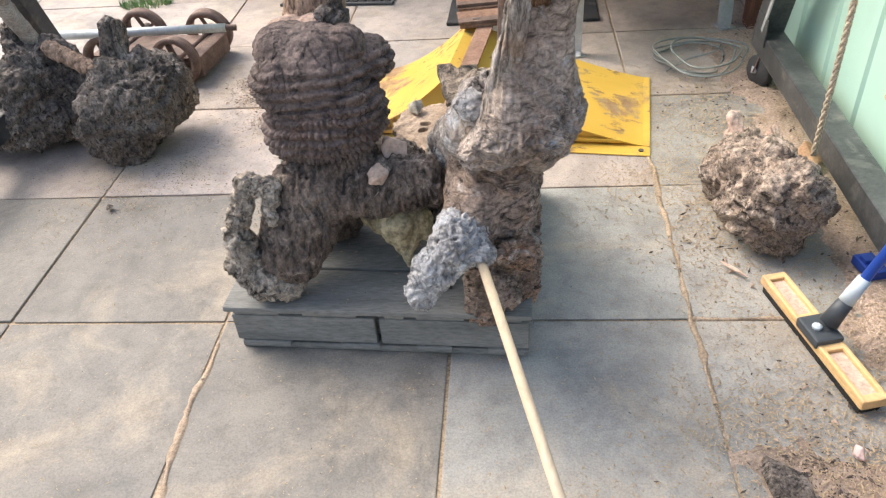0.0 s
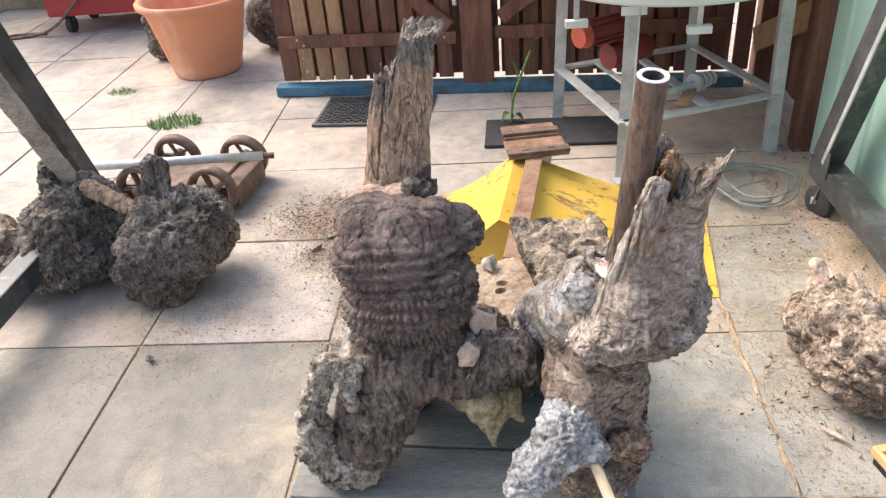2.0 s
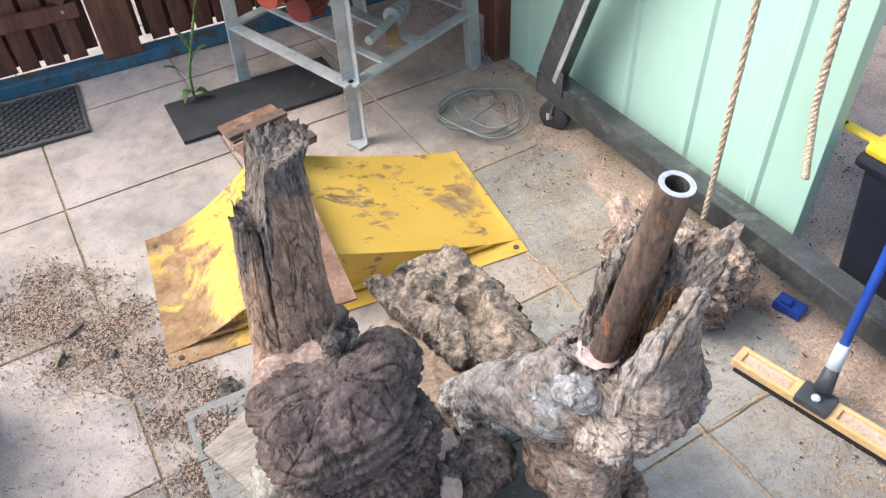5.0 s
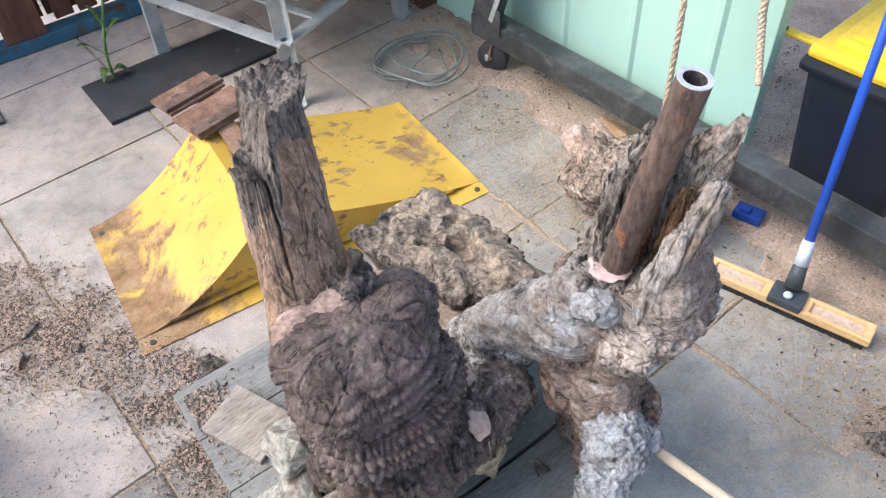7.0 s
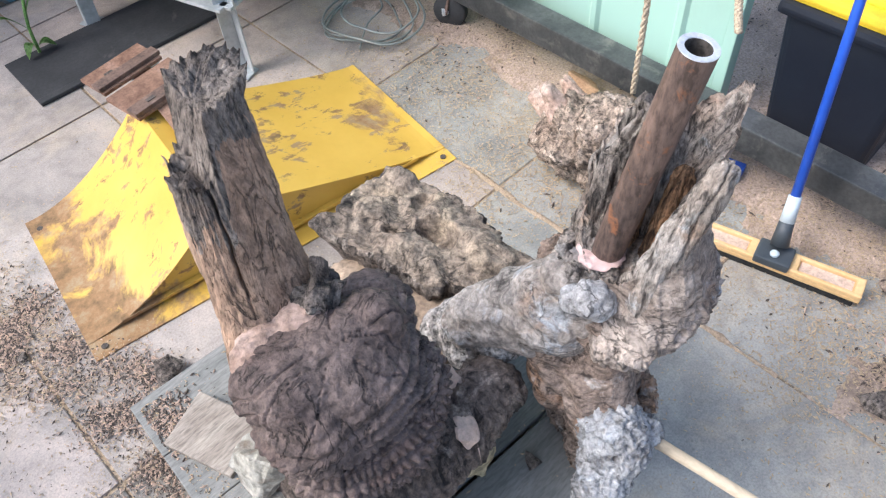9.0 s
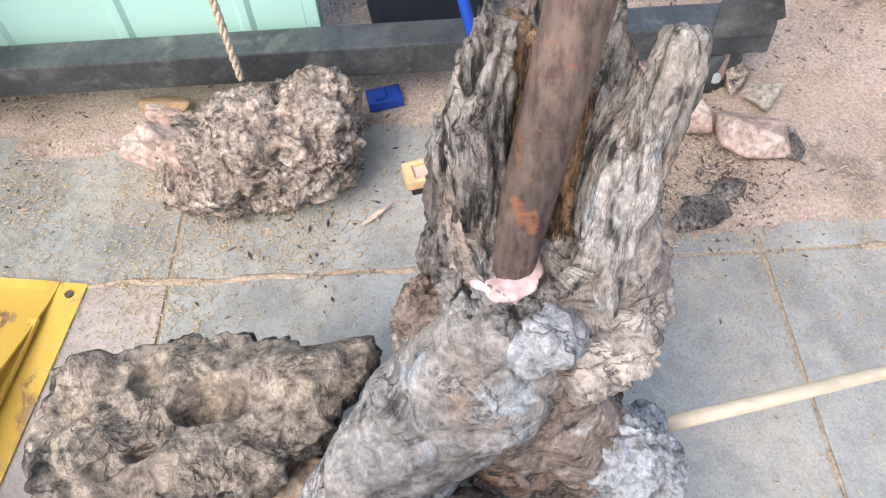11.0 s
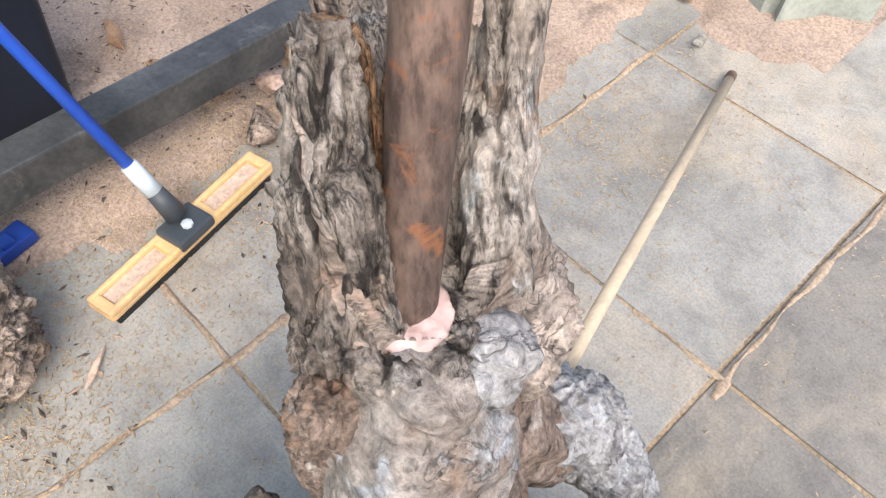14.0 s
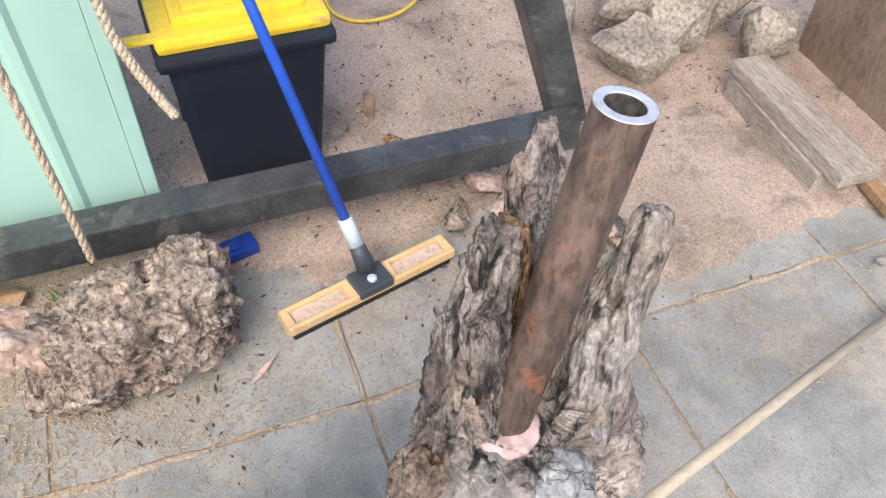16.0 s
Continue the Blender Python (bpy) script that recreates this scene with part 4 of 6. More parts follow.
weed = thing("weed", "tall green weed growing from a joint", "weed")
part("stem", cord([(-0.20, 3.36, 0.0), (-0.19, 3.36, 0.12), (-0.15, 3.37, 0.24), (-0.10, 3.38, 0.36)], 0.006, 6), "leaf", weed, smooth=True)


def blade(root, tip, width, lift):
    """A leaf blade, folded along its middle."""
    bm = bmesh.new()
    root, tip = Vector(root), Vector(tip)
    side = (tip - root).cross(Vector((0, 0, 1)))
    side = side.normalized() if side.length > 1e-5 else Vector((1, 0, 0))
    rows = []
    for i in range(7):
        t = i / 6
        p = root.lerp(tip, t) + Vector((0, 0, lift * math.sin(math.pi * t)))
        w = width * math.sin(math.pi * min(1, 0.08 + 0.92 * t)) ** 0.8
        rows.append([bm.verts.new(p + side * w), bm.verts.new(p - Vector((0, 0, 0.25 * w))), bm.verts.new(p - side * w)])
    for a, b in zip(rows, rows[1:]):
        bm.faces.new((a[0], a[1], b[1], b[0]))
        bm.faces.new((a[1], a[2], b[2], b[1]))
    bmesh.ops.solidify(bm, geom=bm.faces[:], thickness=0.001)
    return bm


for root, tip, w in (((-0.19, 3.36, 0.10), (-0.29, 3.34, 0.20), 0.018), ((-0.18, 3.36, 0.16), (-0.09, 3.33, 0.24), 0.02), ((-0.16, 3.37, 0.22), (-0.20, 3.35, 0.33), 0.017),
                     ((-0.2, 3.36, 0.05), (-0.25, 3.33, 0.02), 0.02), ((-0.11, 3.38, 0.34), (-0.06, 3.37, 0.42), 0.014), ((-0.2, 3.36, 0.03), (-0.14, 3.32, 0.03), 0.02)):
    part("leaf", blade(root, tip, w, 0.03), "leaf", weed)


def tuft(cx, cy, r, n, h, seed):
    rng = random.Random(seed)
    bm = bmesh.new()
    for _ in range(n):
        a, d = rng.uniform(0, 6.28), r * math.sqrt(rng.random())
        x, y = cx + 1.5 * d * math.cos(a), cy + d * math.sin(a)
        l = Vector((rng.uniform(-1, 1), rng.uniform(-1, 1), 0)) * 0.03
        s = Vector((-l.y, l.x, 0)).normalized() * 0.003
        top = Vector((x, y, rng.uniform(0.4, 1) * h)) + l
        b = Vector((x, y, 0))
        bm.faces.new([bm.verts.new(b - s), bm.verts.new(b + s), bm.verts.new(top)])
    return bm


tagged(part("grass_tuft", tuft(-2.02, 3.57, 0.10, 420, 0.05, 5), "leaf"), "small tuft of grass in a paving joint", "grass", kind="stuff")
tagged(part("grass_tuft", tuft(0.86, 1.60, 0.05, 160, 0.06, 6), "leaf"), "small weeds below the steel frame", "grass", kind="stuff")
tagged(part("grass_tuft", tuft(-2.55, 4.10, 0.06, 140, 0.03, 7), "leaf"), "thin grass in a paving joint", "grass", kind="stuff")

# ---- gantry: two A-frames on castors, with ropes ----


def a_frame(x, label):
    f = thing("gantry_frame", label, "steel frame", group="gantry frames on castors")
    base = part("base_beam", box(0.085, 2.14, 0.085, pose(x, 1.375, 0.172), 0.006), "steel", f)
    for y, s in ((2.40, -1), (0.33, 1)):
        part("leg", bar((x, y, 0.21), (x, y + s * 0.94, 2.70), 0.085, 0.085, 0.006), "steel", f)
        part("gusset", box(0.006, 0.12, 0.10, pose(x - 0.046, y + s * 0.06, 0.235), 0.002), "steel", f)
    for y in (2.345, 0.40):
        c = part("castor", lathe([(0, -0.018), (0.055, -0.018), (0.062, -0.012), (0.062, 0.012), (0.055, 0.018), (0, 0.018)], 28, pose(x - 0.02, y, 0.064, 0, 90, 25)), "mat", f, "black rubber castor", True)
        part("fork", bar((x - 0.045, y + 0.005, 0.06), (x - 0.03, y, 0.132), 0.03, 0.006), "cast_iron", c)
        part("fork", bar((x + 0.008, y - 0.01, 0.06), (x + 0.008, y, 0.132), 0.03, 0.006), "cast_iron", c)
        part("hub", rod((x - 0.05, y + 0.012, 0.064), (x + 0.012, y - 0.012, 0.064), 0.014), "zinc", c)
    # Added pale strip: the highlight along the leg's west edge, put in as colour.
    part("edge_highlight", bar((x - 0.047, 2.33, 0.23), (x - 0.047, 1.39, 2.69), 0.006, 0.02, 0.001), "zinc", f, "pale strip standing in for the highlight on the leg's edge")
    return f


a_frame(0.945, "dark steel A-frame of a gantry beside the wall")
a_frame(-1.89, "dark steel A-frame of a gantry behind burls")
top = thing("gantry_beam", "dark steel cross beam of the gantry overhead", "steel beam")
part("beam_body", box(3.1, 0.10, 0.14, pose(-0.47, 1.40, 2.79), 0.006), "steel", top)


def rope(parent, points, r, turns):
    """Three strands laid round one another."""
    pts = [Vector(p) for p in points]
    fine = []
    for i in range(len(pts) - 1):
        for k in range(turns):
            fine.append(pts[i].lerp(pts[i + 1], k / turns))
    fine.append(pts[-1])
    for s in range(3):
        line = []
        for i, p in enumerate(fine):
            a = i * 1.05 + s * 2.094
            d = (fine[min(i + 1, len(fine) - 1)] - fine[max(i - 1, 0)]).normalized()
            u = d.orthogonal().normalized()
            line.append(p + 0.5 * r * (math.cos(a) * u + math.sin(a) * d.cross(u)))
        part("strand", cord(line, r * 0.62, 6, 2), "rope", parent, smooth=True)


r1 = thing("rope", "jute rope hanging straight from the gantry", "rope", group="ropes")
rope(r1, [(0.838, 1.505, 0.20), (0.842, 1.512, 0.6), (0.84, 1.52, 1.2), (0.86, 1.45, 2.72)], 0.0085, 34)
r2 = thing("rope", "frayed jute rope end hanging in a bend", "rope", group="ropes")
rope(r2, [(0.872, 1.265, 0.50), (0.885, 1.282, 0.53), (0.91, 1.31, 0.585), (0.925, 1.335, 0.66), (0.93, 1.345, 0.76), (0.925, 1.35, 0.95), (0.90, 1.38, 1.6), (0.88, 1.39, 2.72)], 0.010, 12)

# ---- wheelie bin ----
can = thing("wheelie_bin", "dark plastic bin with a yellow lid behind the frame", "bin", pose(1.12, 1.08, 0, 0, 0, 1.5))


def tapered(x0, x1, hw0, hw1, z0, z1, wall_t=0.006):
    """An open-topped tub with rounded corners; its near side stands at x0 (top) and widens upward."""
    def ring(inset, z, t):
        hw = hw0 + (hw1 - hw0) * t - inset
        xa, xb = 0.045 * (1 - t) + inset, x1 - 0.05 * (1 - t) - inset
        r = 0.03
        pts = []
        for cx, cy, a0 in ((xb - r, hw - r, 0), (xa + r, hw - r, 90), (xa + r, -hw + r, 180), (xb - r, -hw + r, 270)):
            for k in range(5):
                a = radians(a0 + 22.5 * k)
                pts.append((cx + r * math.cos(a), cy + r * math.sin(a), z))
        return pts
    bm = bmesh.new()
    rows = [[bm.verts.new(p) for p in ring(0, z0 + (z1 - z0) * t, t)] for t in (0, 0.5, 0.9, 1.0)]
    rows += [[bm.verts.new(p) for p in ring(wall_t, z0 + 0.01 + (z1 - z0 - 0.01) * t, t)] for t in (1.0, 0.0)]
    n = len(rows[0])
    for a, b in zip(rows, rows[1:]):
        for k in range(n):
            bm.faces.new((a[k], a[(k + 1) % n], b[(k + 1) % n], b[k]))
    bm.faces.new(list(reversed(rows[0])))
    bm.faces.new(rows[-1])
    bmesh.ops.recalc_face_normals(bm, faces=bm.faces)
    return bm


part("tub", tapered(0, 0.44, 0.152, 0.185, 0.0, 0.455), "bin", can, smooth=False)
part("rim", box(0.47, 0.405, 0.04, pose(0.22, 0, 0.452), 0.016), "bin", can)
lid = part("lid", box(0.47, 0.39, 0.035, pose(0.235, 0, 0.488), 0.015), "lid", can, "dusty yellow plastic lid")
part("crown", box(0.38, 0.30, 0.03, pose(0.24, 0, 0.510), 0.013), "lid", lid)
part("lid_panel", box(0.16, 0.24, 0.012, pose(0.16, 0, 0.527), 0.005), "lid", lid)
part("pull_ring", lathe([(0.016, -0.006), (0.028, -0.006), (0.028, 0.006), (0.016, 0.006), (0.016, -0.006)], 24, pose(0.03, 0.305, 0.50)), "lid", lid)
part("pull_arm", box(0.03, 0.11, 0.012, pose(0.035, 0.235, 0.50), 0.004), "lid", lid)
part("wheel", rod((0.40, -0.17, 0.06), (0.40, -0.13, 0.06), 0.06, seg=20), "mat", can)
part("wheel", rod((0.40, 0.13, 0.06), (0.40, 0.17, 0.06), 0.06, seg=20), "mat", can)
band = thing("plastic_strap", "yellow plastic strap lying in a ring on the dirt", "strap")
part("ring", cord([(1.93 + 0.14 * math.cos(a), 0.55 + 0.16 * math.sin(a), 0.035 + 0.01 * math.sin(2 * a)) for a in [2 * math.pi * k / 10 for k in range(10)]], 0.007, 6, 6, True), "band", band, smooth=True)

# ---- broom ----
BROOM = pose(0.716, 0.938, -0.014, 0, 0, -76.4)
broom = thing("broom", "wide push broom with a blue handle and cream head", "broom", BROOM)
head = part("head", box(0.452, 0.066, 0.016, pose(0, 0, 0.047), 0.006), "broom", broom, "cream plastic head with two hollows")
for sy in (-1, 1):
    part("edge", box(0.450, 0.013, 0.016, pose(0, sy * 0.0265, 0.059), 0.005), "broom", head)
for sx, w in ((-0.214, 0.022), (0.214, 0.022), (0.0, 0.13)):
    part("land", box(w, 0.052, 0.015, pose(sx, 0, 0.0585), 0.004), "broom", head)
for sx in (-1, 1):
    part("hollow_dirt", box(0.132, 0.040, 0.003, pose(sx * 0.134, 0, 0.0555), 0.001), "chip", head, "grimy pink-brown floor of a hollow")
part("bristles", box(0.43, 0.055, 0.027, pose(0, 0.0, 0.0285), 0.004), "bristle", broom, "black bristles")
part("socket", box(0.092, 0.072, 0.026, pose(0, -0.002, 0.066), 0.007), "socket", broom, "dark grey socket plate")
part("screw", lathe([(0, 0.0), (0.012, 0), (0.012, 0.006), (0.006, 0.010), (0, 0.010)], 8, pose(0.0, -0.012, 0.080)), "ferrule", broom)
H0 = BROOM.inverted() @ Vector((0.735, 0.942, 0.085))
DH = (BROOM.to_3x3().inverted() @ Vector((0.477, 0.211, 0.853))).normalized()
part("neck", rod(H0 - DH * 0.01, H0 + DH * 0.065, 0.024, 0.018), "socket", broom, "", True)
part("ferrule", rod(H0 + DH * 0.055, H0 + DH * 0.125, 0.019, 0.0165), "ferrule", broom, "pale plastic collar", True)
part("handle", rod(H0 + DH * 0.12, H0 + DH * 1.28, 0.0125, 0.0125), "blue", broom, "blue coated handle", True)

block = thing("blue_block", "small blue plastic block lying in the dirt", "plastic block", pose(0.985, 1.222, 0.012, 0, 0, 12) @ pose(-0.055, -0.005, 0))
part("body", box(0.055, 0.085, 0.028, pose(0, 0, 0.018), 0.004), "dark_blue", block)
part("nub", box(0.026, 0.03, 0.014, pose(-0.008, 0.01, 0.037), 0.003), "dark_blue", block)

# ---- pallet and leaning pole ----
PAL = pose(-0.345, 1.29, 0, 0, 0, -3.0)
pallet = thing("pallet", "low grey timber pallet under the burls", "pallet", PAL)
for i in range(5):
    y = -0.315 + i * 0.1575
    part("deck_board", box(0.77, 0.155, 0.016, pose(0, y - (0.006 if i == 0 else 0), 0.158), 0.003), "pallet", pallet)
for sx in (-0.191, 0.191):
    part("front_board", box(0.370, 0.022, 0.085, pose(sx, -0.372, 0.084), 0.004), "pallet", pallet)
    part("back_board", box(0.370, 0.022, 0.085, pose(sx, 0.372, 0.084), 0.004), "pallet", pallet)
for sx in (-0.36, 0.0, 0.36):
    part("bearer", box(0.04 if sx == 0 else 0.022, 0.70, 0.108, pose(sx, 0, 0.095), 0.003), "pallet", pallet)
for i in range(3):
    part("bottom_board", box(0.75, 0.10, 0.020, pose(0, -0.32 + 0.32 * i, 0.012), 0.003), "pallet", pallet)
for sx, w in ((-0.31, 0.12), (-0.12, 0.14), (0.045, 0.05), (0.16, 0.12), (0.31, 0.1)):
    part("packer", box(w, 0.026, 0.022, pose(sx, -0.368, 0.138), 0.003), "pallet", pallet)
for sx, w in ((-0.30, 0.13), (-0.05, 0.10), (0.14, 0.09), (0.32, 0.09)):
    part("packer", box(w, 0.026, 0.016, pose(sx, -0.374, 0.0315), 0.003), "pallet", pallet)

pole = thing("pole", "pale round pole leaning up from the paving", "pole")
part("shaft", rod((0.246, -0.275, 0.014), (-0.090, 0.80, 0.392), 0.0115, 0.0105, 18), "pole", pole, smooth=True)
part("end_cap", rod((0.2525, -0.294, 0.008), (0.242, -0.262, 0.019), 0.0128, 0.0125, 18), "cast_iron", pole, "dark end")

# ---- burl with the split post ----


def ribs(p, n):
    """Ribs that wrap the burl, smooth under the cap and beaded lower down, with upright checks."""
    turn = math.atan2(p.y - 1.13, p.x + 0.46)
    w = p.z + 0.10 * (p.y - 1.14) - 0.05 * (p.x + 0.46) + 0.008 * noise.noise(p * 10) + 0.003 * noise.noise(p * 27)
    amp = max(0.0, min(1.0, (0.740 - p.z + 0.02 * noise.noise(p * 14)) * 16))
    row = math.floor(w / 0.0225)
    f = (w / 0.0225) % 1.0
    rib = math.sin(math.pi * f ** 1.3)
    side = turn * 9.0 + 0.5 * row + 1.2 * noise.noise(Vector((p.x * 14, p.y * 14, row * 3.1)))
    bead = abs(math.sin(math.pi * side)) ** 0.7
    beaded = max(0.25, min(0.85, (0.70 - p.z) * 9))
    fine = noise.noise(p * 95) + 0.7 * noise.noise(p * 200) + 1.2 * (ridged(p + 0.006 * Vector(noise.noise_vector(p * 40)), 55) - 0.5)
    check = max(0.0, ridged(Vector((turn * 2.6 + 0.8 * noise.noise(p * 12), p.z * 7, 0.4)), 1.0) - 0.93) * 12
    return amp * 0.018 * rib * (1 - beaded + beaded * bead) * (0.85 + 0.5 * noise.noise(p * 15)) + 0.004 * fbm(p, 9) + 0.0013 * fine - 0.008 * check


def wrinkled(p, n):
    """Close folds that run round the root."""
    w = p + 0.015 * Vector(noise.noise_vector(p * 9))
    fold = ridged(Vector((w.x * 60, w.y * 22, w.z * 22)), 1.0)
    return 0.009 * fbm(w, 9) + 0.008 * (fold - 0.5) + 0.0025 * noise.noise(p * 90) + 0.004 * (ridged(w, 40) - 0.5)


burl_a = thing("burl_stump", "ribbed dark burl with a split post on a gnarled root", "stump")
lump("burl", ball((-0.465, 1.145, 0.66), (0.124, 0.115, 0.132)) + ball((-0.53, 1.12, 0.68), (0.07, 0.08, 0.08)) + ball((-0.40, 1.11, 0.60), (0.085, 0.085, 0.09)) + ball((-0.51, 1.10, 0.56), (0.08, 0.08, 0.08)) + ball((-0.455, 1.12, 0.57), (0.125, 0.115, 0.10)) + ball((-0.52, 1.16, 0.735), (0.085, 0.085, 0.055)) + ball((-0.388, 1.14, 0.745), (0.046, 0.05, 0.045)) + ball((-0.355, 1.19, 0.69), (0.055, 0.06, 0.055)), 0.0032, ribs, "burl", burl_a, "dark brown ribbed burl", 14)


def torn_height(l, d, x, y):
    """How high the broken post stands at a place across it: a torn shoulder beside a tall spike."""
    up = max(0.0, min(1.0, (l + 0.42) / 0.30))
    up = up * up * (3 - 2 * up)
    fibre = noise.noise(Vector((x * 190, y * 150, 1.7))) + 0.6 * noise.noise(Vector((x * 420, y * 360, 5.1)))
    return 0.982 + 0.018 * max(0.0, d) + 0.085 * up + 0.006 * l + (0.024 - 0.015 * up) * fibre


def torn_post():
    """A flattened post that leans back, with a torn hollow top and a long check down its face."""
    bm = bmesh.new()
    nu, nv = 240, 120

    def place(l, d, z, wide=1.0):
        foot = math.exp(-max(0.0, z - 0.70) / 0.045)
        hw = (0.0715 - 0.010 * (z - 0.78) / 0.25 + 0.014 * foot) * wide
        hd = (0.040 + 0.012 * foot) * wide
        hook = max(0.0, z - 1.045) * 0.75 * max(0.0, l)
        return Vector((-0.478 + 0.135 * (z - 0.78) + hw * l + hook, 1.258 + 0.345 * (z - 0.78) + hd * d, z))

    ring = []
    for i in range(nu):
        a = 2 * math.pi * i / nu
        c, k = math.cos(a), math.sin(a)
        ring.append((math.copysign(abs(c) ** 0.75, c), math.copysign(abs(k) ** 0.75, k)))
    cols = []
    for l, d in ring:
        q = place(l, d, 0.9)
        top = torn_height(l, d, q.x, q.y)
        col = []
        for j in range(nv + 1):
            z = 0.69 + (top - 0.69) * j / nv
            p = place(l, d, z)
            out = Vector((l * 0.75, d, 0)).normalized()
            grain = noise.noise(Vector((l * 16, d * 9, z * 5))) + 0.6 * noise.noise(Vector((l * 38, d * 22, z * 9)))
            torn = max(0.0, (z - top + 0.07) / 0.07)
            off = 0.0016 * grain * (1 + 3.0 * torn) + 0.006 * fbm(p, 9) + 0.0012 * noise.noise(p * 120)
            if d < 0:
                wander = -0.52 + 0.10 * noise.noise(Vector((0.3, 0, z * 9))) + 0.05 * noise.noise(Vector((0, 2, z * 40)))
                off -= 0.020 * max(0.0, 1 - abs(l - wander) / 0.035) * min(1.0, max(0.0, (z - 0.79) * 20))
            col.append(bm.verts.new(p + out * off))
        cols.append(col)
    for i in range(nu):
        a, b = cols[i], cols[(i + 1) % nu]
        for j in range(nv):
            f = bm.faces.new((a[j], b[j], b[j + 1], a[j + 1]))
            if a[j].co.z > a[nv].co.z - 0.055 - 0.035 * noise.noise(a[j].co * 30):
                f.material_index = 1
    last = [c[nv] for c in cols]
    for w in (0.86, 0.72, 0.58, 0.44, 0.3, 0.16):
        line = []
        for l, d in ring:
            q = place(l * w, d * w, 0.9)
            z = torn_height(l * w, d * w, q.x, q.y) - 0.012 * (1 - w)
            line.append(bm.verts.new(place(l * w, d * w, z)))
        for i in range(nu):
            f = bm.faces.new((last[i], last[(i + 1) % nu], line[(i + 1) % nu], line[i]))
            f.material_index = 1
        last = line
    bm.faces.new(last).material_index = 1
    bmesh.ops.recalc_face_normals(bm, faces=bm.faces)
    return bm


post = part("split_post", torn_post(), "split", burl_a, "brown split post with a torn grey top", True)
post.data.materials.append(M["torn"])
lump("scraped_collar", ball((-0.515, 1.205, 0.758), (0.070, 0.045, 0.026), (15, 0, 10)) + ball((-0.455, 1.205, 0.772), (0.05, 0.035, 0.02)), 0.0035, gnarl(0.006, 0.003, 22), "collar", burl_a, "scraped pinkish wood at the post's foot", 12)
lump("bark_scrap", ball((-0.425, 1.205, 0.785), (0.040, 0.028, 0.024), (0, 10, 20)) + limb((-0.43, 1.205, 0.785), (-0.405, 1.218, 0.825), 0.020, 0.010), 0.003, furrow((0.6, 0.5, 0.6), 0.012, 80, 0.014), "bark", burl_a, "charred scrap of bark", 2)
lump("root_barrel", limb((-0.575, 0.995, 0.27), (-0.50, 1.06, 0.42), 0.082, 0.10) + limb((-0.48, 1.06, 0.42), (-0.22, 1.06, 0.43), 0.092, 0.060) + ball((-0.45, 1.10, 0.48), (0.11, 0.10, 0.08)) + ball((-0.50, 1.22, 0.34), (0.10, 0.10, 0.20)) + ball((-0.33, 1.20, 0.34), (0.11, 0.10, 0.12)),
     0.0042, wrinkled, "root", burl_a, "dark wrinkled root barrel", 10)
lump("root_crest", limb((-0.665, 0.960, 0.235), (-0.680, 0.965, 0.37), 0.044, 0.032) + limb((-0.680, 0.965, 0.36), (-0.635, 0.985, 0.485), 0.032, 0.028) + ball((-0.635, 0.945, 0.215), (0.055, 0.040, 0.042)) + ball((-0.585, 0.955, 0.205), (0.045, 0.04, 0.036)) + limb((-0.635, 0.985, 0.485), (-0.580, 0.985, 0.47), 0.028, 0.024) + limb((-0.580, 0.985, 0.47), (-0.585, 0.965, 0.40), 0.024, 0.018) + ball((-0.70, 0.955, 0.27), (0.03, 0.03, 0.035)), 0.0034, gnarl(0.018, 0.008, 20), "crest", burl_a, "pale crusted crest of the root", 5)
lump("yellow_spur", limb((-0.30, 1.06, 0.32), (-0.285, 1.03, 0.205), 0.058, 0.014) + ball((-0.33, 1.10, 0.32), (0.08, 0.06, 0.06)) + limb((-0.255, 1.07, 0.32), (-0.225, 1.05, 0.255), 0.030, 0.012), 0.006, furrow((0, 0.2, 1), 0.006, 50, 0.012), "moss", burl_a, "yellow-green broken spur")


def shard(c, r, seed, rough=0.06):
    """An angular broken piece: the hull of a few points, with a little surface wear."""
    rng = random.Random(seed)
    bm = bmesh.new()
    for _ in range(11):
        v = Vector((rng.gauss(0, 1), rng.gauss(0, 1), rng.gauss(0, 1))).normalized() * rng.uniform(0.8, 1.1)
        bm.verts.new((v.x * r[0], v.y * r[1], v.z * r[2]))
    hull = bmesh.ops.convex_hull(bm, input=bm.verts[:])
    bmesh.ops.delete(bm, geom=[v for v in hull["geom_interior"] if isinstance(v, bmesh.types.BMVert)], context="VERTS")
    bmesh.ops.bevel(bm, geom=bm.edges[:], offset=min(r) * 0.07, segments=1, affect="EDGES")
    bmesh.ops.triangulate(bm, faces=bm.faces[:])
    bmesh.ops.subdivide_edges(bm, edges=bm.edges[:], cuts=3, use_grid_fill=True)
    off = Vector((seed * 3.3, seed * 1.7, seed * 0.9))
    for v in bm.verts:
        v.co += v.co.normalized() * min(r) * rough * (2.0 * noise.noise(v.co * (1.6 / max(r)) + off) + noise.noise(v.co * (5 / max(r)) + off))
    bm.transform(pose(*c, 0, 0, seed * 37))
    low = min(v.co.z for v in bm.verts)
    return bm, low


def chunk(name, c, r, label, material, seed, parent=None):
    bm, low = shard(c, r, seed)
    return part(name, bm, material, parent, label)


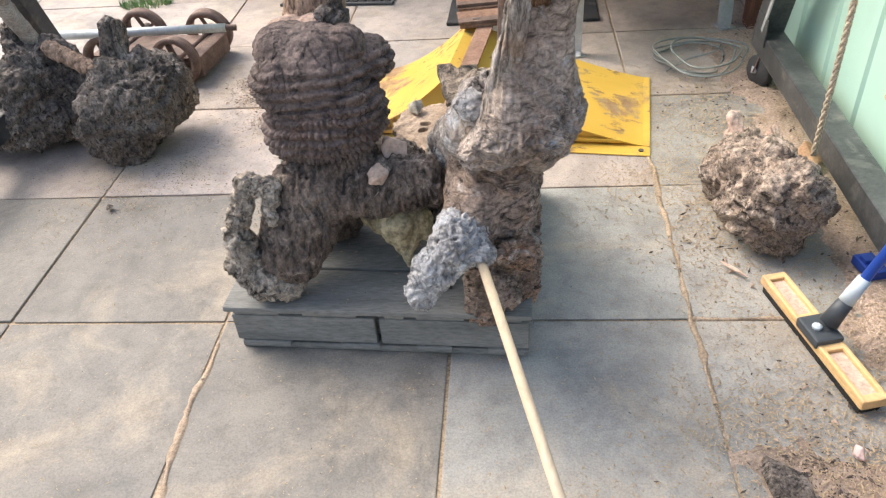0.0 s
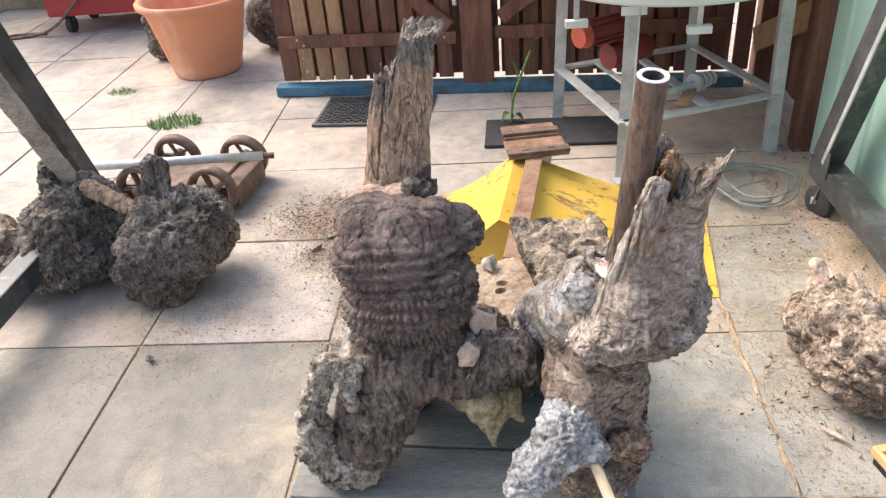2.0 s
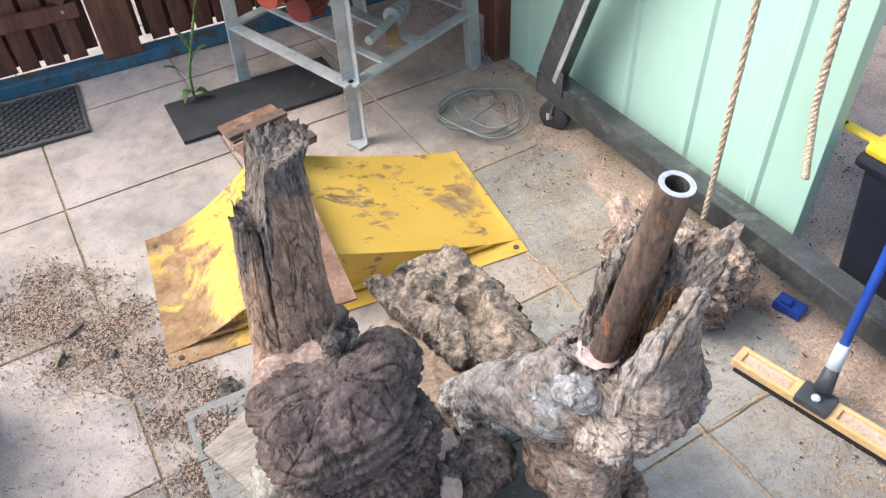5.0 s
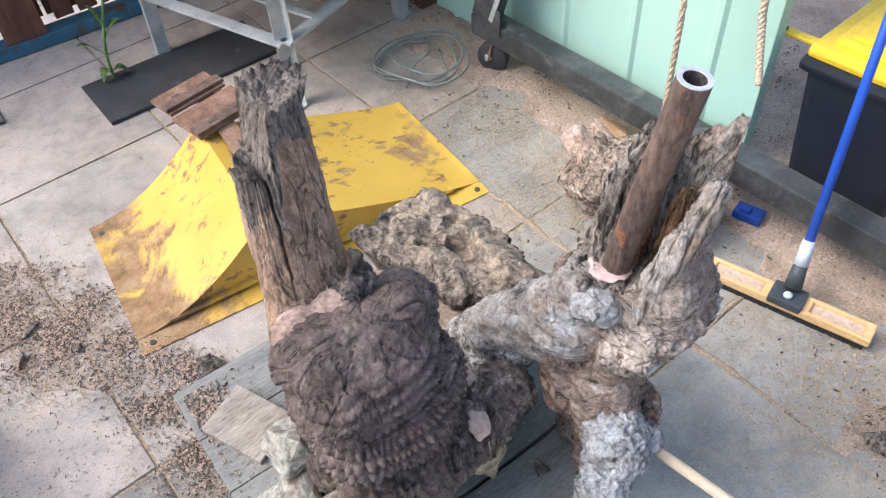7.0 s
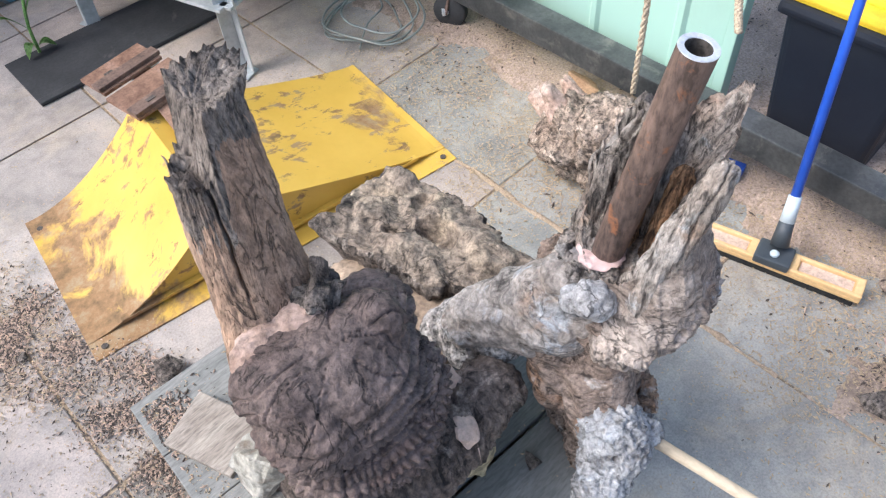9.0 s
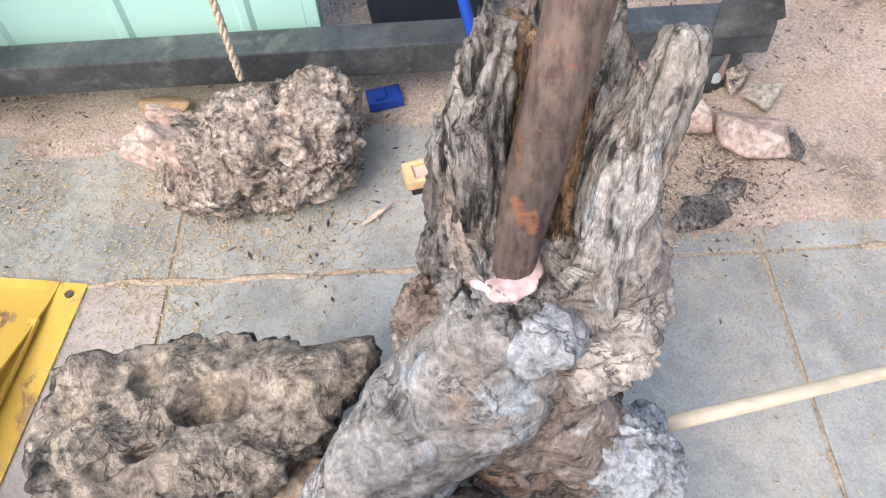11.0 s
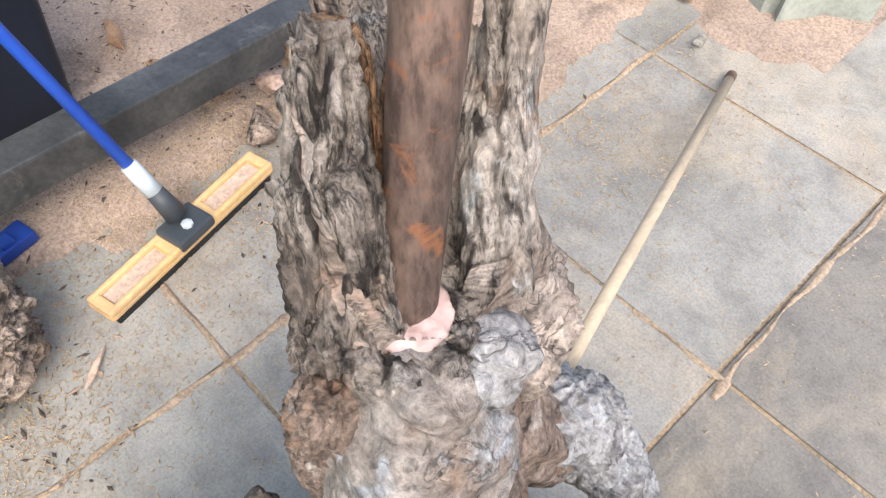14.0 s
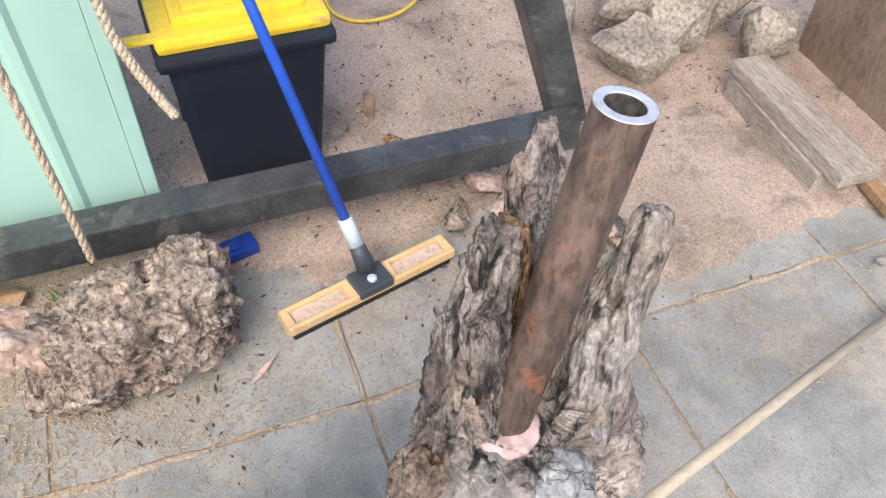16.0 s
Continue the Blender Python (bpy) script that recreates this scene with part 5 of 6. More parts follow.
for c, r, k in (((-0.615, 1.24, 0.40), (0.055, 0.06, 0.075), 31), ((-0.625, 1.19, 0.29), (0.075, 0.07, 0.09), 32), ((-0.60, 1.31, 0.30), (0.06, 0.07, 0.10), 33), ((-0.655, 1.27, 0.22), (0.055, 0.07, 0.09), 36), ((-0.60, 1.14, 0.36), (0.05, 0.05, 0.07), 38), ((-0.665, 1.21, 0.20), (0.05, 0.05, 0.07), 41)):
    part("pale_break", shard(c, r, k, 0.10)[0], "chalk", burl_a, "pale broken wood")
t = thing("wood_chip", "pale freshly cut wedge of wood on the burl", "wood chip", group="fresh chips")
chunk("chip", (-0.300, 1.105, 0.500), (0.058, 0.040, 0.030), "", "chip", 3, t)
t = thing("wood_chip", "pale angular chip lying on the sandy burl", "wood chip", group="fresh chips")
chunk("chip", (-0.291, 1.461, 0.418), (0.024, 0.036, 0.022), "", "chalk", 5, t)
t = thing("wood_chip", "pale cut chip at the foot of the ribbed burl", "wood chip", group="fresh chips")
chunk("chip", (-0.33, 1.02, 0.475), (0.04, 0.03, 0.03), "", "chip", 7, t)
board = thing("board_scrap", "grey weathered board scrap on the pallet", "board")
part("scrap", box(0.13, 0.17, 0.02, pose(-0.61, 1.50, 0.180, 3, -4, 20), 0.003), "grey_timber", board)

# ---- sand-caked burl slab between the stumps ----


def ring_value(table, a):
    """A value that runs smoothly round a closed table of (degrees, value)."""
    a = a % 360
    pts = [(table[-1][0] - 360, table[-1][1])] + list(table) + [(table[0][0] + 360, table[0][1])]
    for (a0, v0), (a1, v1) in zip(pts, pts[1:]):
        if a0 <= a <= a1:
            t = (a - a0) / (a1 - a0)
            return v0 + (v1 - v0) * t * t * (3 - 2 * t)
    return pts[0][1]


def crust(centre, outline, height, thick, foot, na=300, nr=80, ragged=0.012):
    """A lumpy plate with a ragged edge, undercut, standing on a narrower foot; the edge and foot take the second material."""
    cx, cy = centre
    bm = bmesh.new()
    mid = bm.verts.new((cx, cy, height(cx, cy)))
    rows = []
    for i in range(na):
        a = 360 * i / na
        c, k = math.cos(radians(a)), math.sin(radians(a))
        edge = ring_value(outline, a) + ragged * noise.noise(Vector((c * 4, k * 4, 3.0))) + 0.6 * ragged * noise.noise(Vector((c * 14, k * 14, 1.0)))
        line = []
        for j in range(1, nr + 1):
            r = edge * (j / nr) ** 0.8
            x, y = cx + r * c, cy + r * k
            z = height(x, y)
            fall = max(0.0, (j / nr - 0.93) / 0.07)
            line.append(Vector((x, y, z - 0.012 * fall ** 2)))
        z = line[-1].z
        for q, dz in ((1.01, 0.35), (0.985, 0.7), (0.95, 1.0)):
            line.append(Vector((cx + edge * q * c, cy + edge * q * k, z - thick * dz)))
        for j in range(1, 15):
            t = j / 14
            q = 0.95 + (foot - 0.95) * min(1.0, t * 1.6) ** 0.7
            line.append(Vector((cx + edge * q * c, cy + edge * q * k, (z - thick) + (0.160 - z + thick) * t)))
        out = []
        for j, p in enumerate(line):
            if j >= nr - 3:
                p = p + Vector((c, k, 0)) * (0.010 * (ridged(p, 30) - 0.5) + 0.006 * noise.noise(p * 70))
            out.append(bm.verts.new(p))
        rows.append(out)
    for i in range(na):
        a, b = rows[i], rows[(i + 1) % na]
        bm.faces.new((mid, a[0], b[0]))
        for j in range(len(a) - 1):
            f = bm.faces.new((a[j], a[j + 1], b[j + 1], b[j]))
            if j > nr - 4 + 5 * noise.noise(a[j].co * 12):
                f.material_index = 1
    bmesh.ops.recalc_face_normals(bm, faces=bm.faces)
    return bm


def pit_at(x, y, cx, cy, rx, ry):
    return max(0.0, 1 - ((x - cx) / rx) ** 2 - ((y - cy) / ry) ** 2)


def crust_top(x, y):
    p = Vector((x, y, 0.3))
    w = p + 0.03 * Vector(noise.noise_vector(p * 9))
    wx, wy = w.x, w.y
    z = 0.474 + 0.020 * fbm(w, 7) + 0.007 * (ridged(w, 20) - 0.5) + 0.004 * noise.noise(p * 55) + 0.002 * noise.noise(p * 130)
    z -= 0.060 * min(0.8, pit_at(wx, wy, -0.075, 1.365, 0.040, 0.055)) + 0.035 * min(0.8, pit_at(wx, wy, -0.02, 1.45, 0.03, 0.022)) + 0.03 * min(0.8, pit_at(wx, wy, -0.13, 1.44, 0.016, 0.03))
    z += 0.028 * pit_at(x, y, 0.0, 1.545, 0.04, 0.05) + 0.022 * pit_at(x, y, -0.10, 1.51, 0.05, 0.045) + 0.02 * pit_at(x, y, -0.13, 1.37, 0.05, 0.07) + 0.02 * pit_at(x, y, -0.03, 1.26, 0.05, 0.08)
    return z + 0.02 * max(0.0, (y - 1.50)) / 0.06 * (1 if x < -0.12 else 0.3)


def ledge_top(x, y):
    p = Vector((x, y, 1.3))
    holes = pit_at(x, y, -0.262, 1.352, 0.014, 0.010) + pit_at(x, y, -0.257, 1.382, 0.016, 0.012)
    return 0.398 + 0.010 * fbm(p, 8) + 0.003 * (ridged(p, 24) - 0.5) + 0.0018 * noise.noise(p * 90) + 0.06 * max(0.0, x + 0.27) - 0.05 * min(0.7, holes)


slab_burl = thing("burl_slab", "sand-caked hollow burl lying between the two stumps", "burl")
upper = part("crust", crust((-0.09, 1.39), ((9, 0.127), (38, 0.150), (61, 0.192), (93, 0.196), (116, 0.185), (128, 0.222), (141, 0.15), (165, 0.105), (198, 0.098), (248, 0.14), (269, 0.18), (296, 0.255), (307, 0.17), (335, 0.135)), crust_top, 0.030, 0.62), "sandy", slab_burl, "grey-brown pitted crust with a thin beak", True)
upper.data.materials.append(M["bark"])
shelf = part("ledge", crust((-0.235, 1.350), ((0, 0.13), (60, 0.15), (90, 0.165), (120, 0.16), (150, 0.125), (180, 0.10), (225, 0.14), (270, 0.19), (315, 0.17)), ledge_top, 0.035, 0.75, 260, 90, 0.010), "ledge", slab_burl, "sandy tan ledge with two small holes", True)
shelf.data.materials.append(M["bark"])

# ---- weathered snag with the steel pipe ----


def bumpy(p, n):
    w = p + 0.02 * Vector(noise.noise_vector(p * 8)) + 0.006 * Vector(noise.noise_vector(p * 35))
    swirl = math.sin(120 * (p.z + 0.45 * p.x + 0.25 * p.y) + 8 * noise.noise(p * 8))
    return 0.009 * fbm(w, 9) + 0.0028 * swirl + 0.003 * (ridged(w, 40) - 0.5) + 0.0014 * noise.noise(p * 150)


def pitted(p, n):
    """Round holes, close together."""
    w = p + 0.004 * Vector(noise.noise_vector(p * 40))
    hole = max(0.0, 0.40 - noise.voronoi(w * 78)[0][0])
    return 0.010 * fbm(p, 10) - 0.020 * hole + 0.002 * noise.noise(p * 120)


def swirled(p, n):
    w = p + 0.02 * Vector(noise.noise_vector(p * 7))
    line = math.sin(120 * (p.z + 0.5 * p.x * (1 + p.z) - 0.3 * p.y) + 9 * noise.noise(p * 8))
    low = max(0.0, min(1.0, (0.44 - p.z) / 0.08))
    crack = max(0.0, ridged(Vector((p.x * 20, p.y * 12, p.z * 9)), 1.0) - 0.93) * 12
    return 0.009 * fbm(w, 10) + 0.0038 * line + 0.004 * (ridged(w, 24) - 0.5) - 0.006 * crack + low * (0.007 * (ridged(w, 50) - 0.5) + 0.004 * noise.noise(p * 90))


def shredded(p, n):
    w = p + 0.012 * Vector(noise.noise_vector(p * 30))
    return 0.007 * (ridged(w, 45) - 0.55) + 0.006 * (ridged(w, 120) - 0.5) + 0.003 * noise.noise(p * 60)


RIM = ((0, 0.140, 0.68), (30, 0.120, 0.68), (65, 0.112, 0.68), (95, 0.100, 0.68), (130, 0.060, 0.66), (160, 0.062, 0.64), (180, 0.085, 0.605), (206, 0.126, 0.592), (228, 0.146, 0.618), (247, 0.146, 0.640), (266, 0.146, 0.652), (288, 0.146, 0.655), (326, 0.152, 0.660), (341, 0.152, 0.665))
BROKEN = ((8, 0.098, 0.912), (25, 0.088, 0.925), (38, 0.080, 0.952), (60, 0.082, 0.915), (80, 0.088, 0.86), (100, 0.080, 0.77), (125, 0.066, 0.705), (160, 0.062, 0.695), (200, 0.064, 0.705), (228, 0.072, 0.735), (246, 0.084, 0.80), (264, 0.090, 0.885), (280, 0.086, 0.900), (296, 0.090, 0.902), (314, 0.106, 0.905), (328, 0.132, 0.938), (340, 0.157, 0.982), (352, 0.138, 0.950))


def hollow_shell(centre):
    """The hollow stump: a bell with a pebbled rim that draws in and rises to a broken crown, with an inner wall."""
    rim_r, rim_z = [(a, r) for a, r, z in RIM], [(a, z) for a, r, z in RIM]
    top_r, top_z = [(a, r) for a, r, z in BROKEN], [(a, z) for a, r, z in BROKEN]
    bm = bmesh.new()
    na, nu = 420, 110
    rows = []
    for i in range(na):
        a = 360 * i / na
        d = Vector((math.cos(radians(a)), math.sin(radians(a)), 0))
        rr = ring_value(rim_r, a) + 0.008 * noise.noise(d * 3.3) + 0.005 * noise.noise(d * 11)
        rz = ring_value(rim_z, a) + 0.010 * noise.noise(d * 4.1 + Vector((0, 0, 4)))
        tr = ring_value(top_r, a)
        tz = ring_value(top_z, a) + 0.009 * noise.noise(d * 14) + 0.006 * noise.noise(d * 45)
        neck = min(0.086, tr)
        line = []
        for k in range(22):
            t = k / 22
            line.append((rr - 0.030 * (1 - t) ** 1.8 - 0.055 * max(0.0, 1 - 6 * t), rz + 0.004 - 0.070 * (1 - t) ** 1.1 + 0.012 * max(0.0, 1 - 6 * t), 1.0, 0))
        for k in range(nu + 1):
            t = k / nu
            r = neck + (rr - neck) * (1 - t) ** 1.7 + (tr - neck) * t ** 1.8
            line.append((r, rz + 0.004 + (tz - rz) * t, max(0.0, 1 - t * 4.5), 0))
        for k in range(1, 30):
            t = k / 29
            thick = 0.014 + 0.020 * min(1.0, t * 2.5)
            line.append((max(0.036, tr + (neck - tr) * min(1.0, t * 1.3) - thick * min(1.0, t * 4)), tz - (tz - 0.682) * t, 0.0, 1))
        out = []
        for r, z, pebble, inner in line:
            p = Vector(centre) + d * r + Vector((0, 0, z))
            w = p + 0.006 * Vector(noise.noise_vector(p * 45))
            knob = ridged(w, 55) - 0.5 + 0.5 * (ridged(w, 110) - 0.5)
            band = math.sin(150 * p.z + 60 * p.x - 40 * p.y + 9 * noise.noise(p * 9))
            gap = max(0.0, ridged(Vector((a * 0.05, z * 5, 2.2)), 1.0) - 0.965) * 20
            lift = 0.010 * pebble * knob + 0.005 * fbm(p, 10) + 0.0011 * band * (1 - pebble) - 0.008 * gap * (0.3 + pebble)
            if inner:
                lift = -0.004 * (ridged(Vector((d.x * 8, d.y * 8, z * 6)), 1.0) - 0.5) - 0.004 * fbm(p, 20)
            p += (d * 0.9 + Vector((0, 0, 0.25))) * lift
            out.append(bm.verts.new(p))
        rows.append((out, [q[3] for q in line]))
    for i in range(na):
        (g0, flag), (g1, _) = rows[i], rows[(i + 1) % na]
        for k in range(len(g0) - 1):
            f = bm.faces.new((g0[k], g1[k], g1[k + 1], g0[k + 1]))
            f.material_index = flag[k]
    bmesh.ops.recalc_face_normals(bm, faces=bm.faces)
    return bm


snag = thing("burl_snag", "silvery weathered burl stump with a hollow broken crown", "stump")
lump("trunk", limb((-0.03, 0.985, 0.16), (-0.04, 0.98, 0.40), 0.070, 0.075) + limb((-0.095, 0.91, 0.16), (-0.085, 0.94, 0.40), 0.045, 0.065) + ball((-0.015, 0.905, 0.34), (0.05, 0.05, 0.05)) + ball((-0.05, 0.89, 0.25), (0.045, 0.045, 0.06)) + ball((-0.035, 0.862, 0.375), (0.026, 0.024, 0.028)),
     0.0042, gnarl(0.020, 0.010, 22), "rustwood", snag, "rust-brown gnarled foot of the trunk", 8)
lump("waist", limb((-0.055, 0.97, 0.36), (-0.045, 0.975, 0.60), 0.088, 0.082) + limb((-0.085, 0.955, 0.48), (-0.130, 0.865, 0.40), 0.072, 0.058) + limb((-0.10, 1.03, 0.53), (-0.13, 0.98, 0.42), 0.066, 0.05), 0.0040, swirled, "rustwood", snag, "orange-brown waist with swirling grain", 10)
lump("pale_foot", limb((-0.230, 0.81, 0.295), (-0.135, 0.86, 0.43), 0.038, 0.060) + ball((-0.145, 0.825, 0.405), (0.052, 0.045, 0.048)) + ball((-0.20, 0.83, 0.345), (0.045, 0.04, 0.05)) + ball((-0.095, 0.82, 0.40), (0.035, 0.03, 0.03)), 0.0034, gnarl(0.014, 0.007, 26), "ash", snag, "ash-white curled foot", 8)
lump("shoulder", ball((-0.060, 1.00, 0.61), (0.080, 0.082, 0.080)) + limb((-0.09, 1.03, 0.58), (-0.165, 1.165, 0.475), 0.088, 0.060) + ball((0.02, 0.955, 0.62), (0.085, 0.075, 0.085)) + ball((-0.09, 1.02, 0.675), (0.045, 0.04, 0.03)),
     0.0038, bumpy, "snag", snag, "swirling silver-brown shoulder", 14)
lump("pitted_flange", limb((-0.135, 1.115, 0.495), (-0.200, 1.225, 0.420), 0.074, 0.040) + ball((-0.19, 1.16, 0.425), (0.05, 0.055, 0.035)), 0.0030, pitted, "pitted", snag, "silver flange full of small pits", 10)
shell = part("hollow_shell", hollow_shell((-0.02, 0.965, 0.0)), "shell", snag, "silver-pink hollow shell with a pebbled flared rim", True)
shell.data.materials.append(M["silver"])
lump("west_prong", limb((-0.055, 0.912, 0.68), (-0.022, 0.884, 0.84), 0.036, 0.027, 0.8, 12) + limb((-0.022, 0.884, 0.82), (-0.003, 0.862, 0.946), 0.027, 0.022, 0.85, 8), 0.0030, furrow((0.2, -0.12, 0.97), 0.005, 85, 0.010), "silver", snag, "bleached snapped prong", 3)
lump("north_prong", limb((-0.008, 1.050, 0.66), (0.008, 1.030, 0.84), 0.050, 0.040, 0.55, 10) + limb((0.008, 1.028, 0.82), (0.026, 1.010, 0.945), 0.040, 0.020, 0.6, 8) + limb((-0.02, 1.045, 0.66), (-0.012, 1.042, 0.74), 0.032, 0.026, 0.7, 5), 0.0030, furrow((0.1, -0.1, 0.97), 0.010, 95, 0.012), "grey_bark", snag, "dark barked prong", 2)
lump("heartwood", limb((0.020, 1.0, 0.68), (0.042, 0.992, 0.915), 0.036, 0.028, 0.6, 9), 0.0042, furrow((0.1, -0.1, 0.97), 0.008, 70, 0.008), "heart", snag, "orange splintered heartwood", 3)
lump("heartwood", limb((0.010, 0.945, 0.68), (0.035, 0.930, 0.855), 0.024, 0.018, 0.7, 9), 0.0042, furrow((0.1, -0.1, 0.97), 0.008, 70, 0.008), "heart", snag, "orange splintered heartwood", 3)
lump("pale_knob", ball((-0.112, 0.960, 0.690), (0.034, 0.026, 0.022), (0, -15, 30)) + ball((-0.118, 0.985, 0.668), (0.028, 0.028, 0.024)) + ball((-0.100, 0.945, 0.674), (0.030, 0.026, 0.022)), 0.0026, lambda p, n: 0.008 * fbm(p, 16) + 0.0018 * (ridged(Vector((p.x * 40, p.y * 40, p.z * 90)), 1.0) - 0.5), "ash", snag, "bluish-white bleached knob", 8)
lump("side_lobe", ball((-0.015, 1.080, 0.545), (0.052, 0.048, 0.085)) + ball((-0.03, 1.085, 0.615), (0.036, 0.03, 0.04)) + ball((0.0, 1.07, 0.44), (0.05, 0.05, 0.08)), 0.0036, gnarl(0.016, 0.008, 24), "rustwood", snag, "rough brown lobe below the barked prong", 6)
lump("bark_knob", ball((-0.080, 1.022, 0.668), (0.034, 0.032, 0.030)), 0.0026, lambda p, n: 0.008 * fbm(p, 18) + 0.006 * (ridged(p, 70) - 0.5) + 0.003 * (ridged(p, 150) - 0.5), "grey_bark", snag, "round knob of grey bark below the pipe", 6)
rim = []
for k in range(13):
    a = radians(75 + 14 * k)
    rim += ball((-0.040 + 0.055 * math.cos(a), 1.002 + 0.052 * math.sin(a), 0.686 + 0.006 * math.sin(k * 2.1)), (0.016, 0.015, 0.018 + 0.004 * math.sin(k * 3.7)))
lump("bark_rim", rim, 0.0030, shredded, "grey_bark", snag, "shredded dark bark round the hollow", 2)

pipe = thing("steel_pipe", "rusty steel pipe set upright in the hollow stump", "pipe")
PA, PB = Vector((-0.031, 0.998, 0.66)), Vector((-0.008, 0.934, 1.104))
L_PIPE = (PB - PA).length
PM = Matrix.Translation(PA) @ (PB - PA).to_track_quat("Z", "Y").to_matrix().to_4x4()
part("wall", lathe([(0.0255, 0), (0.0255, L_PIPE - 0.001)], 48, PM), "rust", pipe, smooth=True)
part("rim", lathe([(0.0255, L_PIPE - 0.001), (0.0252, L_PIPE + 0.0005), (0.0175, L_PIPE + 0.0005), (0.0170, L_PIPE - 0.001)], 48, PM), "cut_steel", pipe, "bright cut rim")
part("bore", lathe([(0.0170, L_PIPE - 0.001), (0.0170, 0.05), (0, 0.05)], 48, PM), "pipe_dark", pipe, "dark bore", True)
resin = thing("resin_plug", "pale pink resin poured round the pipe foot", "resin")
lump("plug", ball((-0.036, 0.999, 0.699), (0.041, 0.040, 0.0055)) + ball((-0.058, 1.002, 0.700), (0.017, 0.022, 0.0055)) + ball((-0.046, 1.026, 0.702), (0.016, 0.011, 0.008)), 0.0024, lambda p, n: 0.0035 * noise.noise(p * 60) + 0.0015 * noise.noise(p * 150), "resin", resin, "", 4)

# ---- loose burls on the paving ----


def shaggy(p, n):
    w = p + 0.03 * Vector(noise.noise_vector(p * 10)) + 0.008 * Vector(noise.noise_vector(p * 45))
    return 0.046 * fbm(w, 5) + 0.020 * (ridged(w, 13) - 0.5) + 0.010 * (ridged(w, 34) - 0.5) + 0.008 * (ridged(w, 75) - 0.5) + 0.004 * noise.noise(p * 130)


br = thing("bark_burl", "pale shaggy burl block beside the steel frame", "burl")
lump("burl_body", ball((0.70, 1.42, 0.13), (0.13, 0.17, 0.13)) + ball((0.73, 1.33, 0.16), (0.11, 0.10, 0.10)) + ball((0.66, 1.57, 0.12), (0.10, 0.13, 0.10)) + ball((0.70, 1.33, 0.07), (0.12, 0.09, 0.07)), 0.0055, shaggy, "pale_bark", br)
lump("splintered_end", limb((0.66, 1.58, 0.12), (0.645, 1.66, 0.24), 0.055, 0.022) + limb((0.70, 1.60, 0.10), (0.72, 1.75, 0.13), 0.065, 0.028) + limb((0.74, 1.58, 0.12), (0.78, 1.70, 0.17), 0.05, 0.02), 0.005, furrow((0.1, 0.8, 0.4), 0.010, 45, 0.010), "collar", br, "pale splintered end", 3)
b2 = thing("bark_burl", "dark shaggy burl block on the paving", "burl", group="dark burls")
lump("burl_body", ball((-1.42, 2.02, 0.19), (0.17, 0.17, 0.17)) + ball((-1.37, 2.08, 0.20), (0.13, 0.15, 0.15)) + ball((-1.46, 1.93, 0.12), (0.13, 0.10, 0.11)), 0.0062, shaggy, "bark", b2)
lump("snapped_stub", limb((-1.47, 2.10, 0.30), (-1.47, 2.13, 0.43), 0.058, 0.045), 0.006, furrow((0, 0.2, 1), 0.010, 40, 0.010), "bark", b2, "dark snapped stub", 2)
b3 = thing("bark_burl", "black knotted burl with a broken branch stub", "burl", group="dark burls")
lump("burl_body", ball((-1.80, 2.08, 0.20), (0.16, 0.17, 0.19)) + ball((-1.87, 1.99, 0.13), (0.13, 0.12, 0.12)) + ball((-1.72, 2.12, 0.24), (0.13, 0.13, 0.12)) + limb((-1.85, 2.12, 0.3), (-1.87, 2.15, 0.44), 0.07, 0.045), 0.0062, shaggy, "bark", b3)
lump("branch_stub", limb((-1.70, 2.09, 0.37), (-1.53, 2.02, 0.315), 0.034, 0.030), 0.006, furrow((0.6, -0.7, 0.3), 0.004, 60, 0.004), "split", b3, "tan broken branch stub", 2)
b4 = thing("bark_burl", "pale split burl at the edge of the paving", "burl", group="dark burls")
lump("burl_body", ball((-2.20, 2.06, 0.14), (0.15, 0.16, 0.14)) + ball((-2.12, 1.98, 0.10), (0.10, 0.10, 0.09)), 0.01, shaggy, "pale_bark", b4)
timber = thing("leaning_timber", "grey weathered timber leaning in the gantry", "timber")
lump("timber_body", limb((-1.80, 2.16, 0.36), (-1.90, 2.02, 0.92), 0.045, 0.05, 0.7, 14), 0.007, furrow((-0.17, -0.24, 0.95), 0.005, 60, 0.006), "grey_timber", timber, "", 2)

# ---- old iron trolley ----
CART = pose(-1.60, 2.72, 0, 0, 0, -8)
cart = thing("iron_trolley", "old timber trolley upturned on cast iron wheels", "trolley", CART)
part("deck", box(0.46, 0.25, 0.045, pose(0.02, 0, 0.085), 0.005), "cast_iron", cart, "rust-brown timber deck")
part("end_block", box(0.06, 0.28, 0.085, pose(0.235, 0.0, 0.075), 0.006), "cast_iron", cart)
part("end_block", box(0.06, 0.28, 0.085, pose(-0.235, 0.0, 0.075), 0.006), "cast_iron", cart)


def spoked_wheel(m):
    w = lathe([(0.082, -0.022), (0.105, -0.024), (0.108, 0.0), (0.105, 0.024), (0.082, 0.022), (0.080, 0.0), (0.082, -0.022)], 40)
    w.transform(m)
    return w


